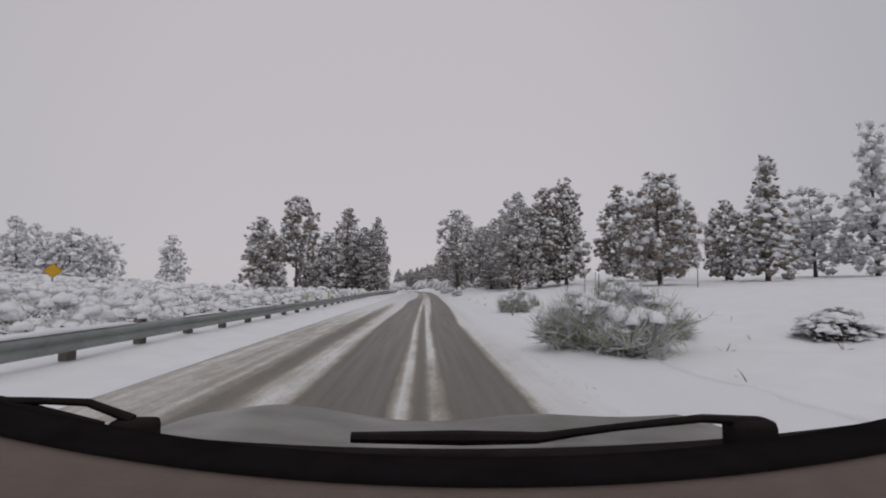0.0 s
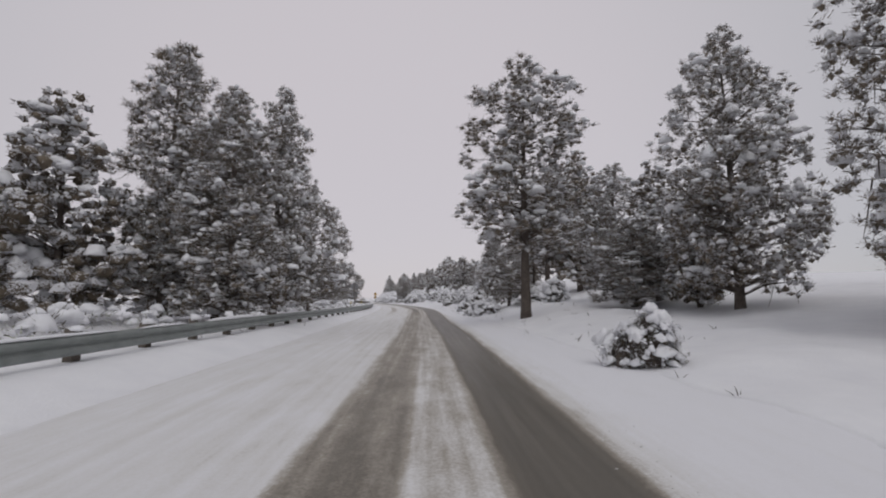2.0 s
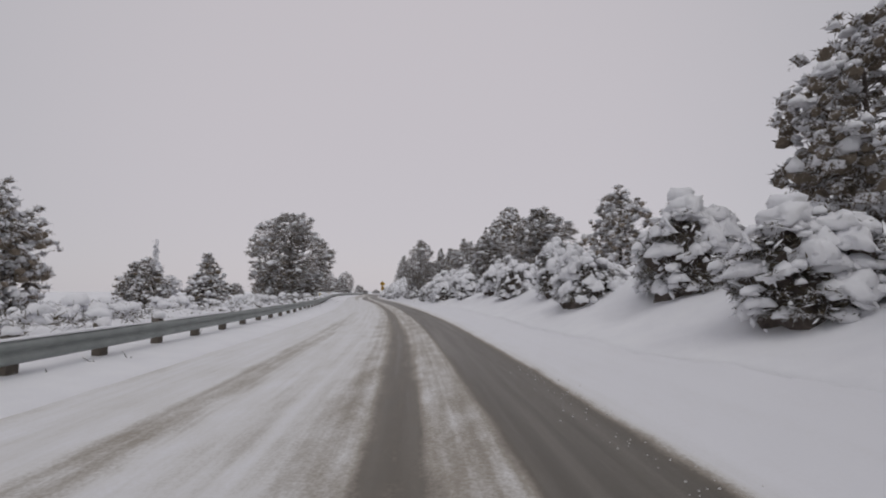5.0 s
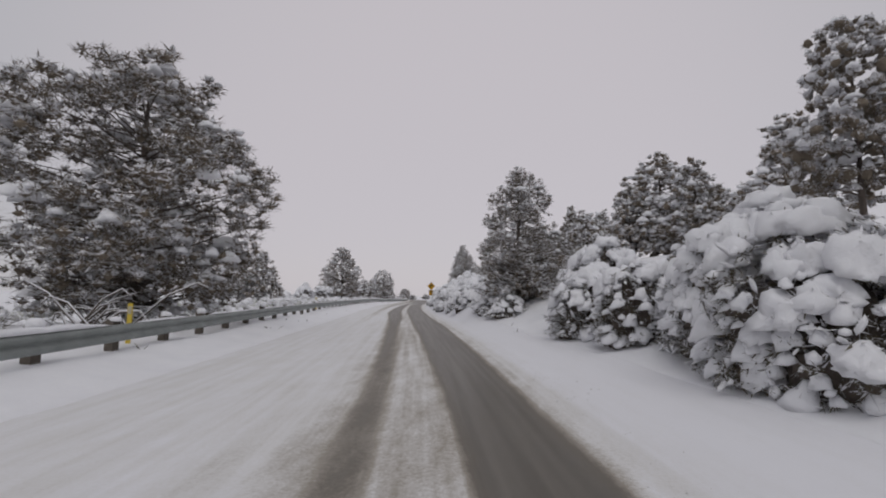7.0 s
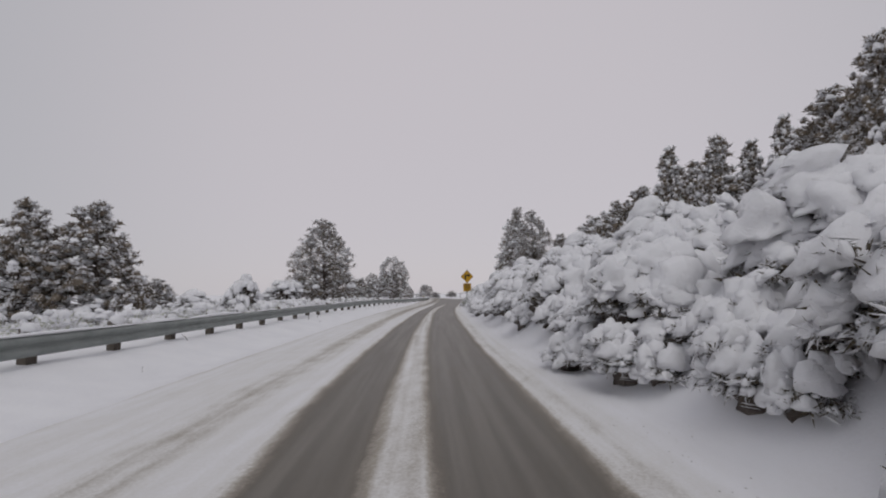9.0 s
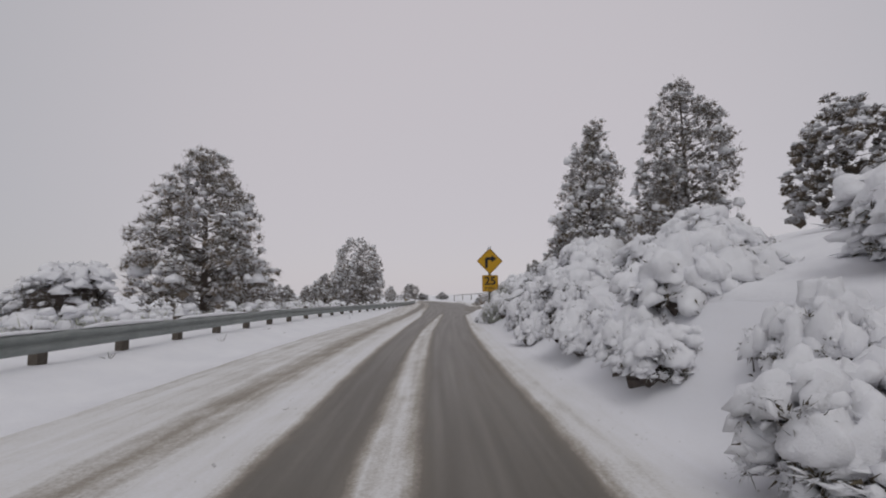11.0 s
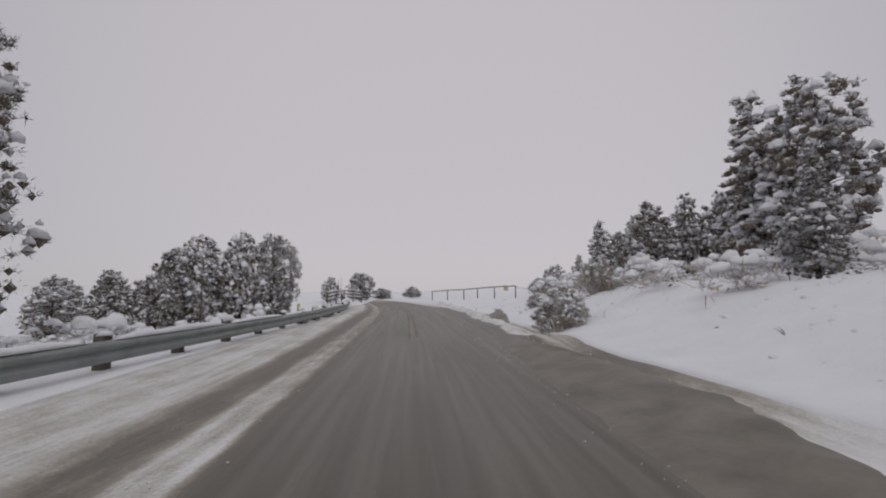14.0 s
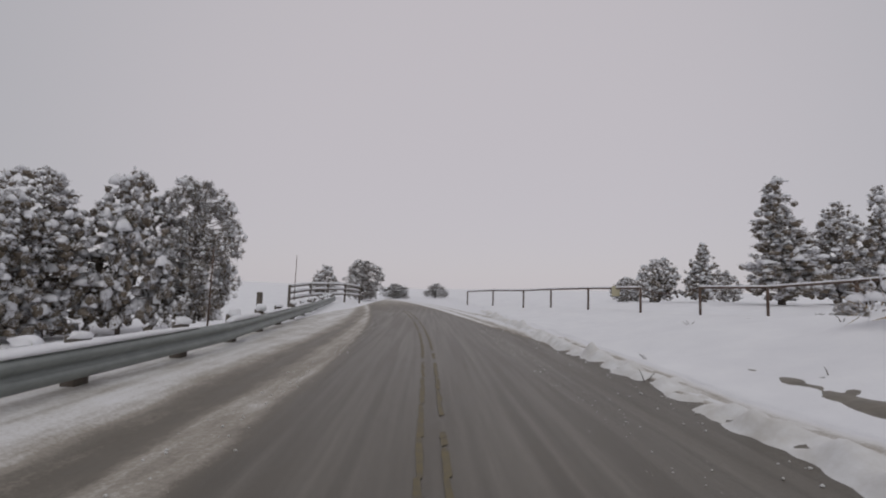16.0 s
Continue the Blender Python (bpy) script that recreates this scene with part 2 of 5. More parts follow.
def ground(s, u):
    """Height of the snow away from the road."""
    s, u = np.asarray(s, float), np.asarray(u, float)
    a, b = np.interp(s, RISE_S, RISE_NEAR), np.interp(s, RISE_S, RISE_FAR)
    c, d = np.interp(s, FALL_S, FALL_NEAR), np.interp(s, FALL_S, FALL_FAR)
    z = np.zeros(np.broadcast(s, u).shape)

    def seg(u0, z0, u1, z1):
        t = np.clip((u - u0) / (u1 - u0), 0, 1)
        return (z1 - z0) * t * t * (3 - 2 * t)

    toe = 1.15 * np.clip((s - 154) / 12, 0, 1) * np.clip((216 - s) / 10, 0, 1) + 0.3 * np.clip((s - 92) / 6, 0, 1) * np.clip((112 - s) / 6, 0, 1)
    right = seg(2.2, 0, 3.9, toe) + seg(2.2, 0, 3.0, 0.10) + seg(3.0, 0, 8, a) + seg(8, 0, 20, b - a) + seg(20, 0, 70, 1.2) + seg(70, 0, 250, 3)
    ru, bank = rail_u(s), np.interp(s, RAIL_S, BANK) + 0.8 * rail_z(s)
    rise = np.clip((ru + 1.5 - u) / 1.4, 0, 1)
    left = bank * rise * rise * (3 - 2 * rise) + seg(-5.4, 0, -10.5, -1.2 * np.clip((s - 224) / 14, 0, 1) * np.clip((290 - s) / 15, 0, 1)) + seg(-7, 0, -22, c) + seg(-22, 0, -60, d - c) + seg(-60, 0, -250, 2)
    z = np.where(u > 0, right, left)
    off = np.clip((np.abs(u + 0.6) - 3.4) / 3, 0, 1)
    p = flat(s, u)
    z = z + off * (0.05 * wave(p[..., 0], p[..., 1], 0.9) + 0.03 * wave(p[..., 1], p[..., 0], 2.3)) + np.clip(off - 0.3, 0, 1) * 0.12 * wave(p[..., 0], p[..., 1], 0.33)
    p3 = np.stack([p[..., 0], p[..., 1], 0 * p[..., 0]], -1)
    return z + np.clip((u - 2.5) / 1.5, 0, 1) * np.clip((12 - u) / 4, 0, 1) * (0.10 * fuzz(p3, 0.9, 1) + 0.05 * np.abs(fuzz(p3, 2.2, 2)))


def spot(s, u, sink=0.0):
    p = flat(s, u)
    return Vector((float(p[0]), float(p[1]), float(ground(s, u)) - sink))


def bearing(s):
    """Degrees that turn +y onto the road's heading at s."""
    _, d = station(s)
    return math.degrees(math.atan2(-d[0], d[1]))


# ---- mesh helpers ----


def mesh_from(name, verts, faces, mats, idx=None, smooth=False):
    """One mesh from arrays; faces of three or four corners."""
    me = bpy.data.meshes.new(name)
    me.from_pydata([tuple(v) for v in verts] if not isinstance(verts, np.ndarray) else verts.tolist(), [], faces if not isinstance(faces, np.ndarray) else faces.tolist())
    for m in mats:
        me.materials.append(m)
    if idx is not None:
        me.polygons.foreach_set("material_index", idx)
    if smooth:
        me.polygons.foreach_set("use_smooth", [True] * len(me.polygons))
    me.update()
    return me


def link(name, me, parent=None, m=None, label=""):
    ob = new(name, me)
    if parent is not None:
        ob.parent = parent
    if m is not None:
        ob.matrix_local = m
    return tagged(ob, label) if label else ob


def part(name, bm, mat, parent, label="", smooth=False, m=None):
    me = bpy.data.meshes.new(name)
    bm.to_mesh(me)
    bm.free()
    me.materials.append(mat)
    if smooth:
        me.polygons.foreach_set("use_smooth", [True] * len(me.polygons))
    return link(name, me, parent, m, label)


def empty(name, m, label, category, group="", kind=""):
    ob = new(name)
    ob.matrix_world = m
    return tagged(ob, label, category, group, kind)


def box(bm, centre, size, bevel=0.0, turn=None):
    made = bmesh.ops.create_cube(bm, size=1.0)["verts"]
    bmesh.ops.scale(bm, vec=size, verts=made)
    if turn is not None:
        bmesh.ops.rotate(bm, cent=(0, 0, 0), matrix=turn, verts=made)
    bmesh.ops.translate(bm, vec=centre, verts=made)
    if bevel:
        edges = {e for v in made for e in v.link_edges}
        bmesh.ops.bevel(bm, geom=list(edges), offset=bevel, segments=2, affect="EDGES", profile=0.6)
    return bm


def tube(points, radii, sides=7):
    """Arrays of a tapered tube along points."""
    pts = [Vector(p) for p in points]
    verts, faces = [], []
    for i, (p, r) in enumerate(zip(pts, radii)):
        d = (pts[min(i + 1, len(pts) - 1)] - pts[max(i - 1, 0)]).normalized()
        a = d.orthogonal().normalized()
        b = d.cross(a)
        for k in range(sides):
            w = 2 * math.pi * k / sides
            verts.append(p + float(r) * (math.cos(w) * a + math.sin(w) * b))
        if i:
            o = (i - 1) * sides
            faces += [(o + k, o + (k + 1) % sides, o + sides + (k + 1) % sides, o + sides + k) for k in range(sides)]
    faces.append(tuple(range(len(verts) - sides, len(verts))))
    faces.append(tuple(range(sides - 1, -1, -1)))
    return verts, faces


def joined(pieces):
    verts, faces = [], []
    for v, f in pieces:
        o = len(verts)
        verts += list(v)
        faces += [tuple(i + o for i in q) for q in f]
    return verts, faces


# ---- the ground and the road ----
CAR = [-400, -300, -220, -160, -120, -90, -70, -55, -44, -36]
U_OUT = CAR + list(np.arange(-30, -8, 1.0)) + list(np.arange(-8, -4.0, 0.4))
U_RIGHT = list(np.arange(3.75, 9, 0.22)) + list(np.arange(9, 31, 1.0)) + [-v for v in reversed(CAR)]
S_ALONG = [-500, -350, -250, -180, -120, -90, -70, -55, -40, -30] + list(np.arange(-20, 300, 0.4)) + [302, 310, 320, 335, 350, 380, 420, 480, 560, 700]


def grid(name, ss, uu, height, mat, attribute=None):
    s, u = np.meshgrid(np.array(ss, float), np.array(uu, float), indexing="ij")
    p = flat(s, u)
    z = height(s, u)
    verts = np.stack([p[..., 0], p[..., 1], z], -1).reshape(-1, 3)
    n, k = s.shape
    i = np.arange(n * k).reshape(n, k)
    faces = np.stack([i[:-1, :-1], i[:-1, 1:], i[1:, 1:], i[1:, :-1]], -1).reshape(-1, 4)
    me = mesh_from(name, verts, faces, [mat], smooth=True)
    if attribute is not None:
        lane = me.attributes.new("lane", "FLOAT_VECTOR", "POINT")
        lane.data.foreach_set("vector", np.stack([u, s, 0 * s], -1).ravel().astype(np.float32))
        a = me.attributes.new("bare", "FLOAT", "POINT")
        a.data.foreach_set("value", attribute(s, u).ravel().astype(np.float32))
    return tagged(new(name, me), kind="structure")


# wheel tracks: stations, and at each the middle, half width and depth of wear of every lane of bare asphalt
WEAR_S = [0, 16, 28, 40, 51, 62, 72, 82, 99, 141, 156, 163, 170, 204, 216, 222, 236, 246, 262]
RIGHT_C = [0.70, 0.70, 0.96, 1.02, 1.08, 1.18, 1.05, 1.22, 1.46, 0.87, 0.75, 0.60, 0.57, 0.62, 0.70, 1.10, 1.60, 1.50, 0.9]
RIGHT_W = [0.48, 0.48, 0.54, 0.52, 0.50, 0.52, 0.53, 0.62, 0.64, 0.52, 0.65, 0.60, 0.64, 0.68, 0.70, 1.20, 1.60, 1.50, 1.3]
LEFT_C = [-0.92, -0.92, -0.80, -0.82, -0.55, -0.50, -0.40, -0.30, -0.03, -0.53, -0.75, -0.82, -1.02, -0.84, -0.74, -0.70, -0.6, -0.6, -0.9]
LEFT_W = [0.59, 0.59, 0.50, 0.60, 0.45, 0.40, 0.40, 0.45, 0.31, 0.20, 0.26, 0.39, 0.47, 0.37, 0.52, 0.8, 0.9, 0.9, 0.9]
LEFT_D = [1.0, 1.0, 0.95, 0.85, 0.62, 0.5, 0.48, 0.5, 0.85, 0.72, 0.85, 0.95, 1.0, 1.0, 1.0, 1.0, 1.0, 1.0, 0.9]
MID_D = [0.95, 0.95, 0.70, 0.25, 0.3, 0.4, 0.4, 0.4, 0.2, 0.1, 0.1, 0.1, 0.1, 0.1, 0.2, 0.8, 0.9, 0.9, 0.8]
OTHER_D = [0.82, 0.78, 0.50, 0.15, 0.10, 0.10, 0.15, 0.2, 0.45, 0.12, 0.16, 0.22, 0.28, 0.55, 0.62, 0.75, 0.85, 0.85, 0.6]
SLUSH_D = [0.18, 0.18, 0.2, 0.24, 0.32, 0.38, 0.38, 0.38, 0.38, 0.32, 0.30, 0.26, 0.24, 0.28, 0.30, 0.5, 0.55, 0.55, 0.4]


def bare(s, u):
    """0 where snow lies, 1 on open asphalt."""
    def at(v):
        return np.interp(s, WEAR_S, v)

    bend = -0.0035 * np.clip(s - 246, 0, 60) ** 2
    v = u - bend

    def band(c, w, soft):
        return 1 / (1 + np.exp((np.abs(v - c) - w) / soft))

    out = at(SLUSH_D) * band(0.05 + 0.3 * at(RIGHT_C), 1.45, 0.14)
    out = np.maximum(out, (0.5 + 0.45 * np.clip((s - 222) / 12, 0, 1)) * at(SLUSH_D) * band(-1.3, 1.2, 0.3))
    out = np.maximum(out, band(at(RIGHT_C), at(RIGHT_W), 0.045))
    out = np.maximum(out, at(LEFT_D) * band(at(LEFT_C), at(LEFT_W), 0.05))
    out = np.maximum(out, at(MID_D) * band(-0.06, 0.10, 0.03))
    out = np.maximum(out, np.maximum(0.36 * np.clip((34 - s) / 18, 0, 1), 0.13 + 0.14 * np.clip((s - 188) / 12, 0, 1)) * band(-3.0, 1.5, 0.22))
    other = at(OTHER_D)
    inner = np.clip((s - 205) / 25, 0, 1)
    out = np.maximum(out, other * band(-2.35 + 0.1 * inner, 0.35, 0.10))
    out = np.maximum(out, 0.75 * other * (1 - inner) * band(-4.1, 0.33, 0.12))
    out = np.maximum(out, 0.55 * np.clip((14 - s) / 8, 0, 1) * band(0.13, 0.09, 0.03))
    late = np.clip((s - 226) / 8, 0, 1)
    out = np.maximum(out, late * (0.55 * band(2.75, 0.10, 0.06) + 0.7 * band(3.35, 0.06, 0.04)))
    yard = np.clip(1 - np.abs(s - 229) / 5.5, 0, 1) * band(3.2, 1.1, 0.25)
    out = np.maximum(out, 0.8 * yard)
    fade = 1 - 0.9 * np.clip((s - 262) / 26, 0, 1)
    return np.clip(out * fade, 0, 1)


def road_height(s, u):
    w = bare(s, u)
    p = flat(s, u)
    ridge = 0.04 * (np.exp(-((u - 3.0) / 0.16) ** 2) + 0.5 * np.exp(-((u - 2.5) / 0.15) ** 2)) * (0.6 + 0.5 * wave(p[..., 0], p[..., 1], 3.1)) * np.clip((s - 225) / 15, 0.25, 1.6)
    return np.where(u < -1.5, ground(s, u), 0) + np.where(u > 2.2, ground(s, u), 0) + 0.035 * (1 - w) + ridge + 0.008 * wave(p[..., 0], p[..., 1], 5.0) * (1 - w)


U_ROAD = list(np.arange(-4.0, 3.601, 0.085))
grid("road", list(np.arange(-20, 300, 0.5)), U_ROAD, road_height, ROADTOP, bare)


def sheet_height(s, u):
    inside = (u > -3.9) & (u < 3.5) & (s > -19.9) & (s < 299.4)
    return ground(s, u) + 0.035 - np.where(inside, 0.4, 0)


grid("ground", S_ALONG, U_OUT + [-3.95, -3.6, -2, 0, 2, 3.0, 3.45, 3.53] + U_RIGHT, sheet_height, SNOW)

# ---- guard rail along the oncoming lane ----
BEAM = [(0.0, 0.325), (0.05, 0.355), (0.085, 0.405), (0.05, 0.45), (0.0, 0.48), (0.05, 0.51), (0.085, 0.555), (0.05, 0.605), (0.0, 0.635)]


def guard_rail(s0, s1):
    rail = empty("guardrail", pose(0, 0, 0), "weathered galvanised steel roadside guardrail capped with snow", "guardrail")
    n = int((s1 - s0) / 0.635)
    ss = np.linspace(s0, s1, n + 1)
    base = rail_z(ss)
    verts, faces = [], []
    for i, s in enumerate(ss):
        for du, z in BEAM:
            q = flat(s, rail_u(s) + du)
            verts.append((q[0], q[1], z + base[i]))
        for du, z in reversed(BEAM):
            q = flat(s, rail_u(s) + du - 0.012)
            verts.append((q[0], q[1], z + base[i]))
        m = 2 * len(BEAM)
        if i:
            faces += [((i - 1) * m + k, (i - 1) * m + (k + 1) % m, i * m + (k + 1) % m, i * m + k) for k in range(m)]
    link("beam", mesh_from("beam", verts, faces, [STEEL], smooth=True), rail)
    bm = bmesh.new()
    box(bm, (0, 0, 0.02), (0.15, 0.20, 1.34), 0.012)
    post = bpy.data.meshes.new("post")
    bm.to_mesh(post)
    bm.free()
    post.materials.append(TIMBER)
    bm = bmesh.new()
    box(bm, (0.14, 0, 0.48), (0.12, 0.15, 0.30), 0.01)
    block = bpy.data.meshes.new("spacer_block")
    bm.to_mesh(block)
    bm.free()
    block.materials.append(TIMBER)
    caps = []
    for n in range(4):
        turn_, sc = np.random.default_rng(300 + n), np.array([[0.13, 0.14, 0.05 + 0.02 * n]])
        v, f = pillows(turn_, np.array([[0.0, 0.0, 0.0]]) + n * 0.001, sc, MID_V, MID_F)
        caps.append(mesh_from("post_cap", v, f, [LUMP], smooth=True))
    k = 0
    while s0 + k * 1.905 < s1:
        s = s0 + k * 1.905
        q = flat(s, rail_u(s) - 0.2)
        p = link("post", post, rail, pose(q[0], q[1], float(rail_z(s)) + 0.03, 0, 0, bearing(s)))
        link("spacer_block", block, rail, pose(q[0], q[1], float(rail_z(s)), 0, 0, bearing(s)))
        link("post_cap", caps[k % 4], rail, pose(q[0] + 0.04, q[1], float(rail_z(s)) + 0.715, 0, 0, bearing(s) + 180 * (k % 3 == 0)))
        k += 1
    # snow along the top edge, broken here and there
    rng = random.Random(4)
    s = s0
    while s < s1 - 3:
        run = rng.uniform(0.8, 4.2)
        m = max(3, int(run / 0.25))
        v, f = [], []
        h, wide = rng.uniform(0.03, 0.09), rng.uniform(0.08, 0.16)
        for i in range(m + 1):
            a = s + run * i / m
            t = max(0.0, math.sin(math.pi * i / m)) ** 0.45
            hh = h * t * (0.8 + 0.4 * rng.random()) + 0.004
            z0 = 0.633 + float(rail_z(a))
            for du, dz in ((-wide, 0), (-wide * 0.8, hh * 0.75), (-wide * 0.3, hh), (0.02, hh * 0.8), (0.055, 0.0)):
                q = flat(a, rail_u(a) + du * (0.4 + 0.6 * t))
                v.append((q[0], q[1], z0 + dz))
            if i:
                f += [((i - 1) * 5 + c, (i - 1) * 5 + (c + 1) % 5, i * 5 + (c + 1) % 5, i * 5 + c) for c in range(5)]
        f += [(0, 1, 2, 3, 4), tuple(m * 5 + c for c in (4, 3, 2, 1, 0))]
        link("snow_cap", mesh_from("snow_cap", v, f, [LUMP], smooth=True), rail)
        s += run + rng.uniform(0.05, 1.6)
    return rail



# ---- trees and shrubs ----


def ball(level):
    bm = bmesh.new()
    bmesh.ops.create_icosphere(bm, subdivisions=level, radius=1.0)
    v = np.array([q.co[:] for q in bm.verts])
    f = np.array([[q.index for q in p.verts] for p in bm.faces])
    bm.free()
    return v, f


ICO_V, ICO_F = ball(1)
MID_V, MID_F = ball(2)
DOME_V, DOME_F = ball(3)
OCT_V = np.array([(1, 0, 0), (0, 1, 0), (-1, 0, 0), (0, -1, 0), (0, 0, 1), (0, 0, -1)], float)
OCT_F = np.array([(0, 1, 4), (1, 2, 4), (2, 3, 4), (3, 0, 4), (1, 0, 5), (2, 1, 5), (3, 2, 5), (0, 3, 5)])
def blades(rng, centres, sizes, count, length, width, up=0.15, droop=0.0):
    """Short pointed leaves that stand out of each clump: arrays of corners and three-cornered faces."""
    n = len(centres)
    d = rng.normal(size=(n, count, 3))
    d[..., 2] = d[..., 2] * 0.8 + up
    d /= np.linalg.norm(d, axis=-1)[..., None]
    side = np.cross(d, rng.normal(size=d.shape))
    side /= np.linalg.norm(side, axis=-1)[..., None]
    size = sizes[:, None, None]
    start = centres[:, None, :] + d * size * rng.uniform(0.15, 0.85, (n, count, 1)) * np.array([1, 1, 0.72])
    long = length * rng.uniform(0.6, 1.4, (n, count, 1))
    tip = start + d * long
    tip[..., 2] -= droop * long[..., 0]
    wide = side * width * rng.uniform(0.6, 1.4, (n, count, 1))
    v = np.stack([start + wide, tip, start - wide], 2).reshape(-1, 3)
    f = np.arange(len(v)).reshape(-1, 3)
    return v, f


def lumps(rng, centres, scale, base_v, base_f, rough):
    n, k = len(centres), len(base_v)
    jig = 1 + rough * rng.normal(size=(n, k, 1))
    v = (centres[:, None, :] + base_v[None] * jig * scale[:, None, :]).reshape(-1, 3)
    f = (base_f[None] + (np.arange(n) * k)[:, None, None]).reshape(-1, 3)
    return v, f


def pillows(rng, centres, scale, base_v, base_f, grain=1.0):
    """Soft uneven pads of snow: knobbly above, thin below, with ragged sagging rims."""
    n, k = len(centres), len(base_v)
    r = scale.mean(axis=1)[:, None, None]
    at = centres[:, None, :] * 3 + base_v[None] * scale[:, None, :]
    wide = fuzz(at / r, 0.9 * grain, 1)
    small = np.abs(fuzz(at / r, 2.1 * grain, 2))
    swell = 0.82 + 0.50 * wide + 0.55 * small
    v = base_v[None] * swell[..., None] * scale[:, None, :]
    v[..., 2] = np.where(base_v[None, :, 2] < 0, v[..., 2] * 0.5, v[..., 2])
    rim = np.hypot(base_v[:, 0], base_v[:, 1])[None] ** 3
    v[..., 2] -= rim * scale[:, 2:3] * rng.uniform(0.1, 0.6, (n, 1)) * swell
    v = (centres[:, None, :] + v).reshape(-1, 3)
    f = (base_f[None] + (np.arange(n) * k)[:, None, None]).reshape(-1, 3)
    return v, f


def outline(kind, z):
    """Radius of the crown at the height z within it, both from 0 to 1."""
    if kind == "C":
        return (1 - z) ** 0.80 * 0.95 * min(1.0, 0.75 + 1.6 * z) + 0.05
    if kind == "B":
        return math.sqrt(max(0.06, 1 - ((z - 0.42) / 0.62) ** 2))
    if kind == "T":
        return (0.84 + 0.16 * math.sin(z * 9.0 + 1.0)) * (1 - 0.72 * z ** 2.6) * min(1.0, 0.55 + 1.5 * z)
    return max(0.20, (1 - z ** 2.5) ** 0.62) * min(1.0, 0.80 + 0.9 * z)


LOWEST = {"C": 0.05, "B": 0.05, "T": 0.27, "P": 0.06}


def clumps_of(rng, kind, height, radius, count, seed):
    """Centres and sizes of the clumps of needles that make up a crown."""
    zz = np.linspace(0.0, 1.0, 200)
    weight = np.cumsum([outline(kind, z) + 0.12 for z in zz])
    low = LOWEST[kind] * height
    out, sizes = [], []
    rho = (1.75 if kind == "B" else 1.6) * math.sqrt(radius * (height - low) * 0.9 / count)
    for i in range(count):
        z = float(np.interp((i + rng.uniform(0, 1)) / count, weight / weight[-1], zz))
        a = i * 2.399 + rng.uniform(-0.6, 0.6)
        size = rho * rng.uniform(0.72, 1.25) * (0.72 + 0.4 * (1 - z))
        lobe = 1 + 0.30 * float(fuzz((math.cos(a), math.sin(a), z * 2.4), 1.15, seed))
        r = max(0.0, outline(kind, z) * radius * lobe - size * 0.55)
        q = rng.uniform(0.88, 1.04) if i % 4 else rng.uniform(0.25, 0.65)
        at = (q * r * math.cos(a), q * r * math.sin(a), low + (height - low - size * 0.55) * z + size * 0.35 * (1 - z))
        if kind in "PT" and i % 4 and float(fuzz(at, 0.9 / rho, seed + 5)) < -0.62:
            continue
        out.append(at)
        sizes.append(size)
    out, sizes = np.array(out), np.array(sizes)
    out[:, :2] *= radius / np.percentile(np.hypot(out[:, 0], out[:, 1]) + 0.75 * sizes, 93)
    far = np.hypot(out[:, 0], out[:, 1]) + 0.75 * sizes
    out[:, :2] *= np.minimum(1.0, 1.06 * radius / far)[:, None]
    out[:, 2] *= height / (out[:, 2] + 0.5 * sizes).max()
    return out, sizes


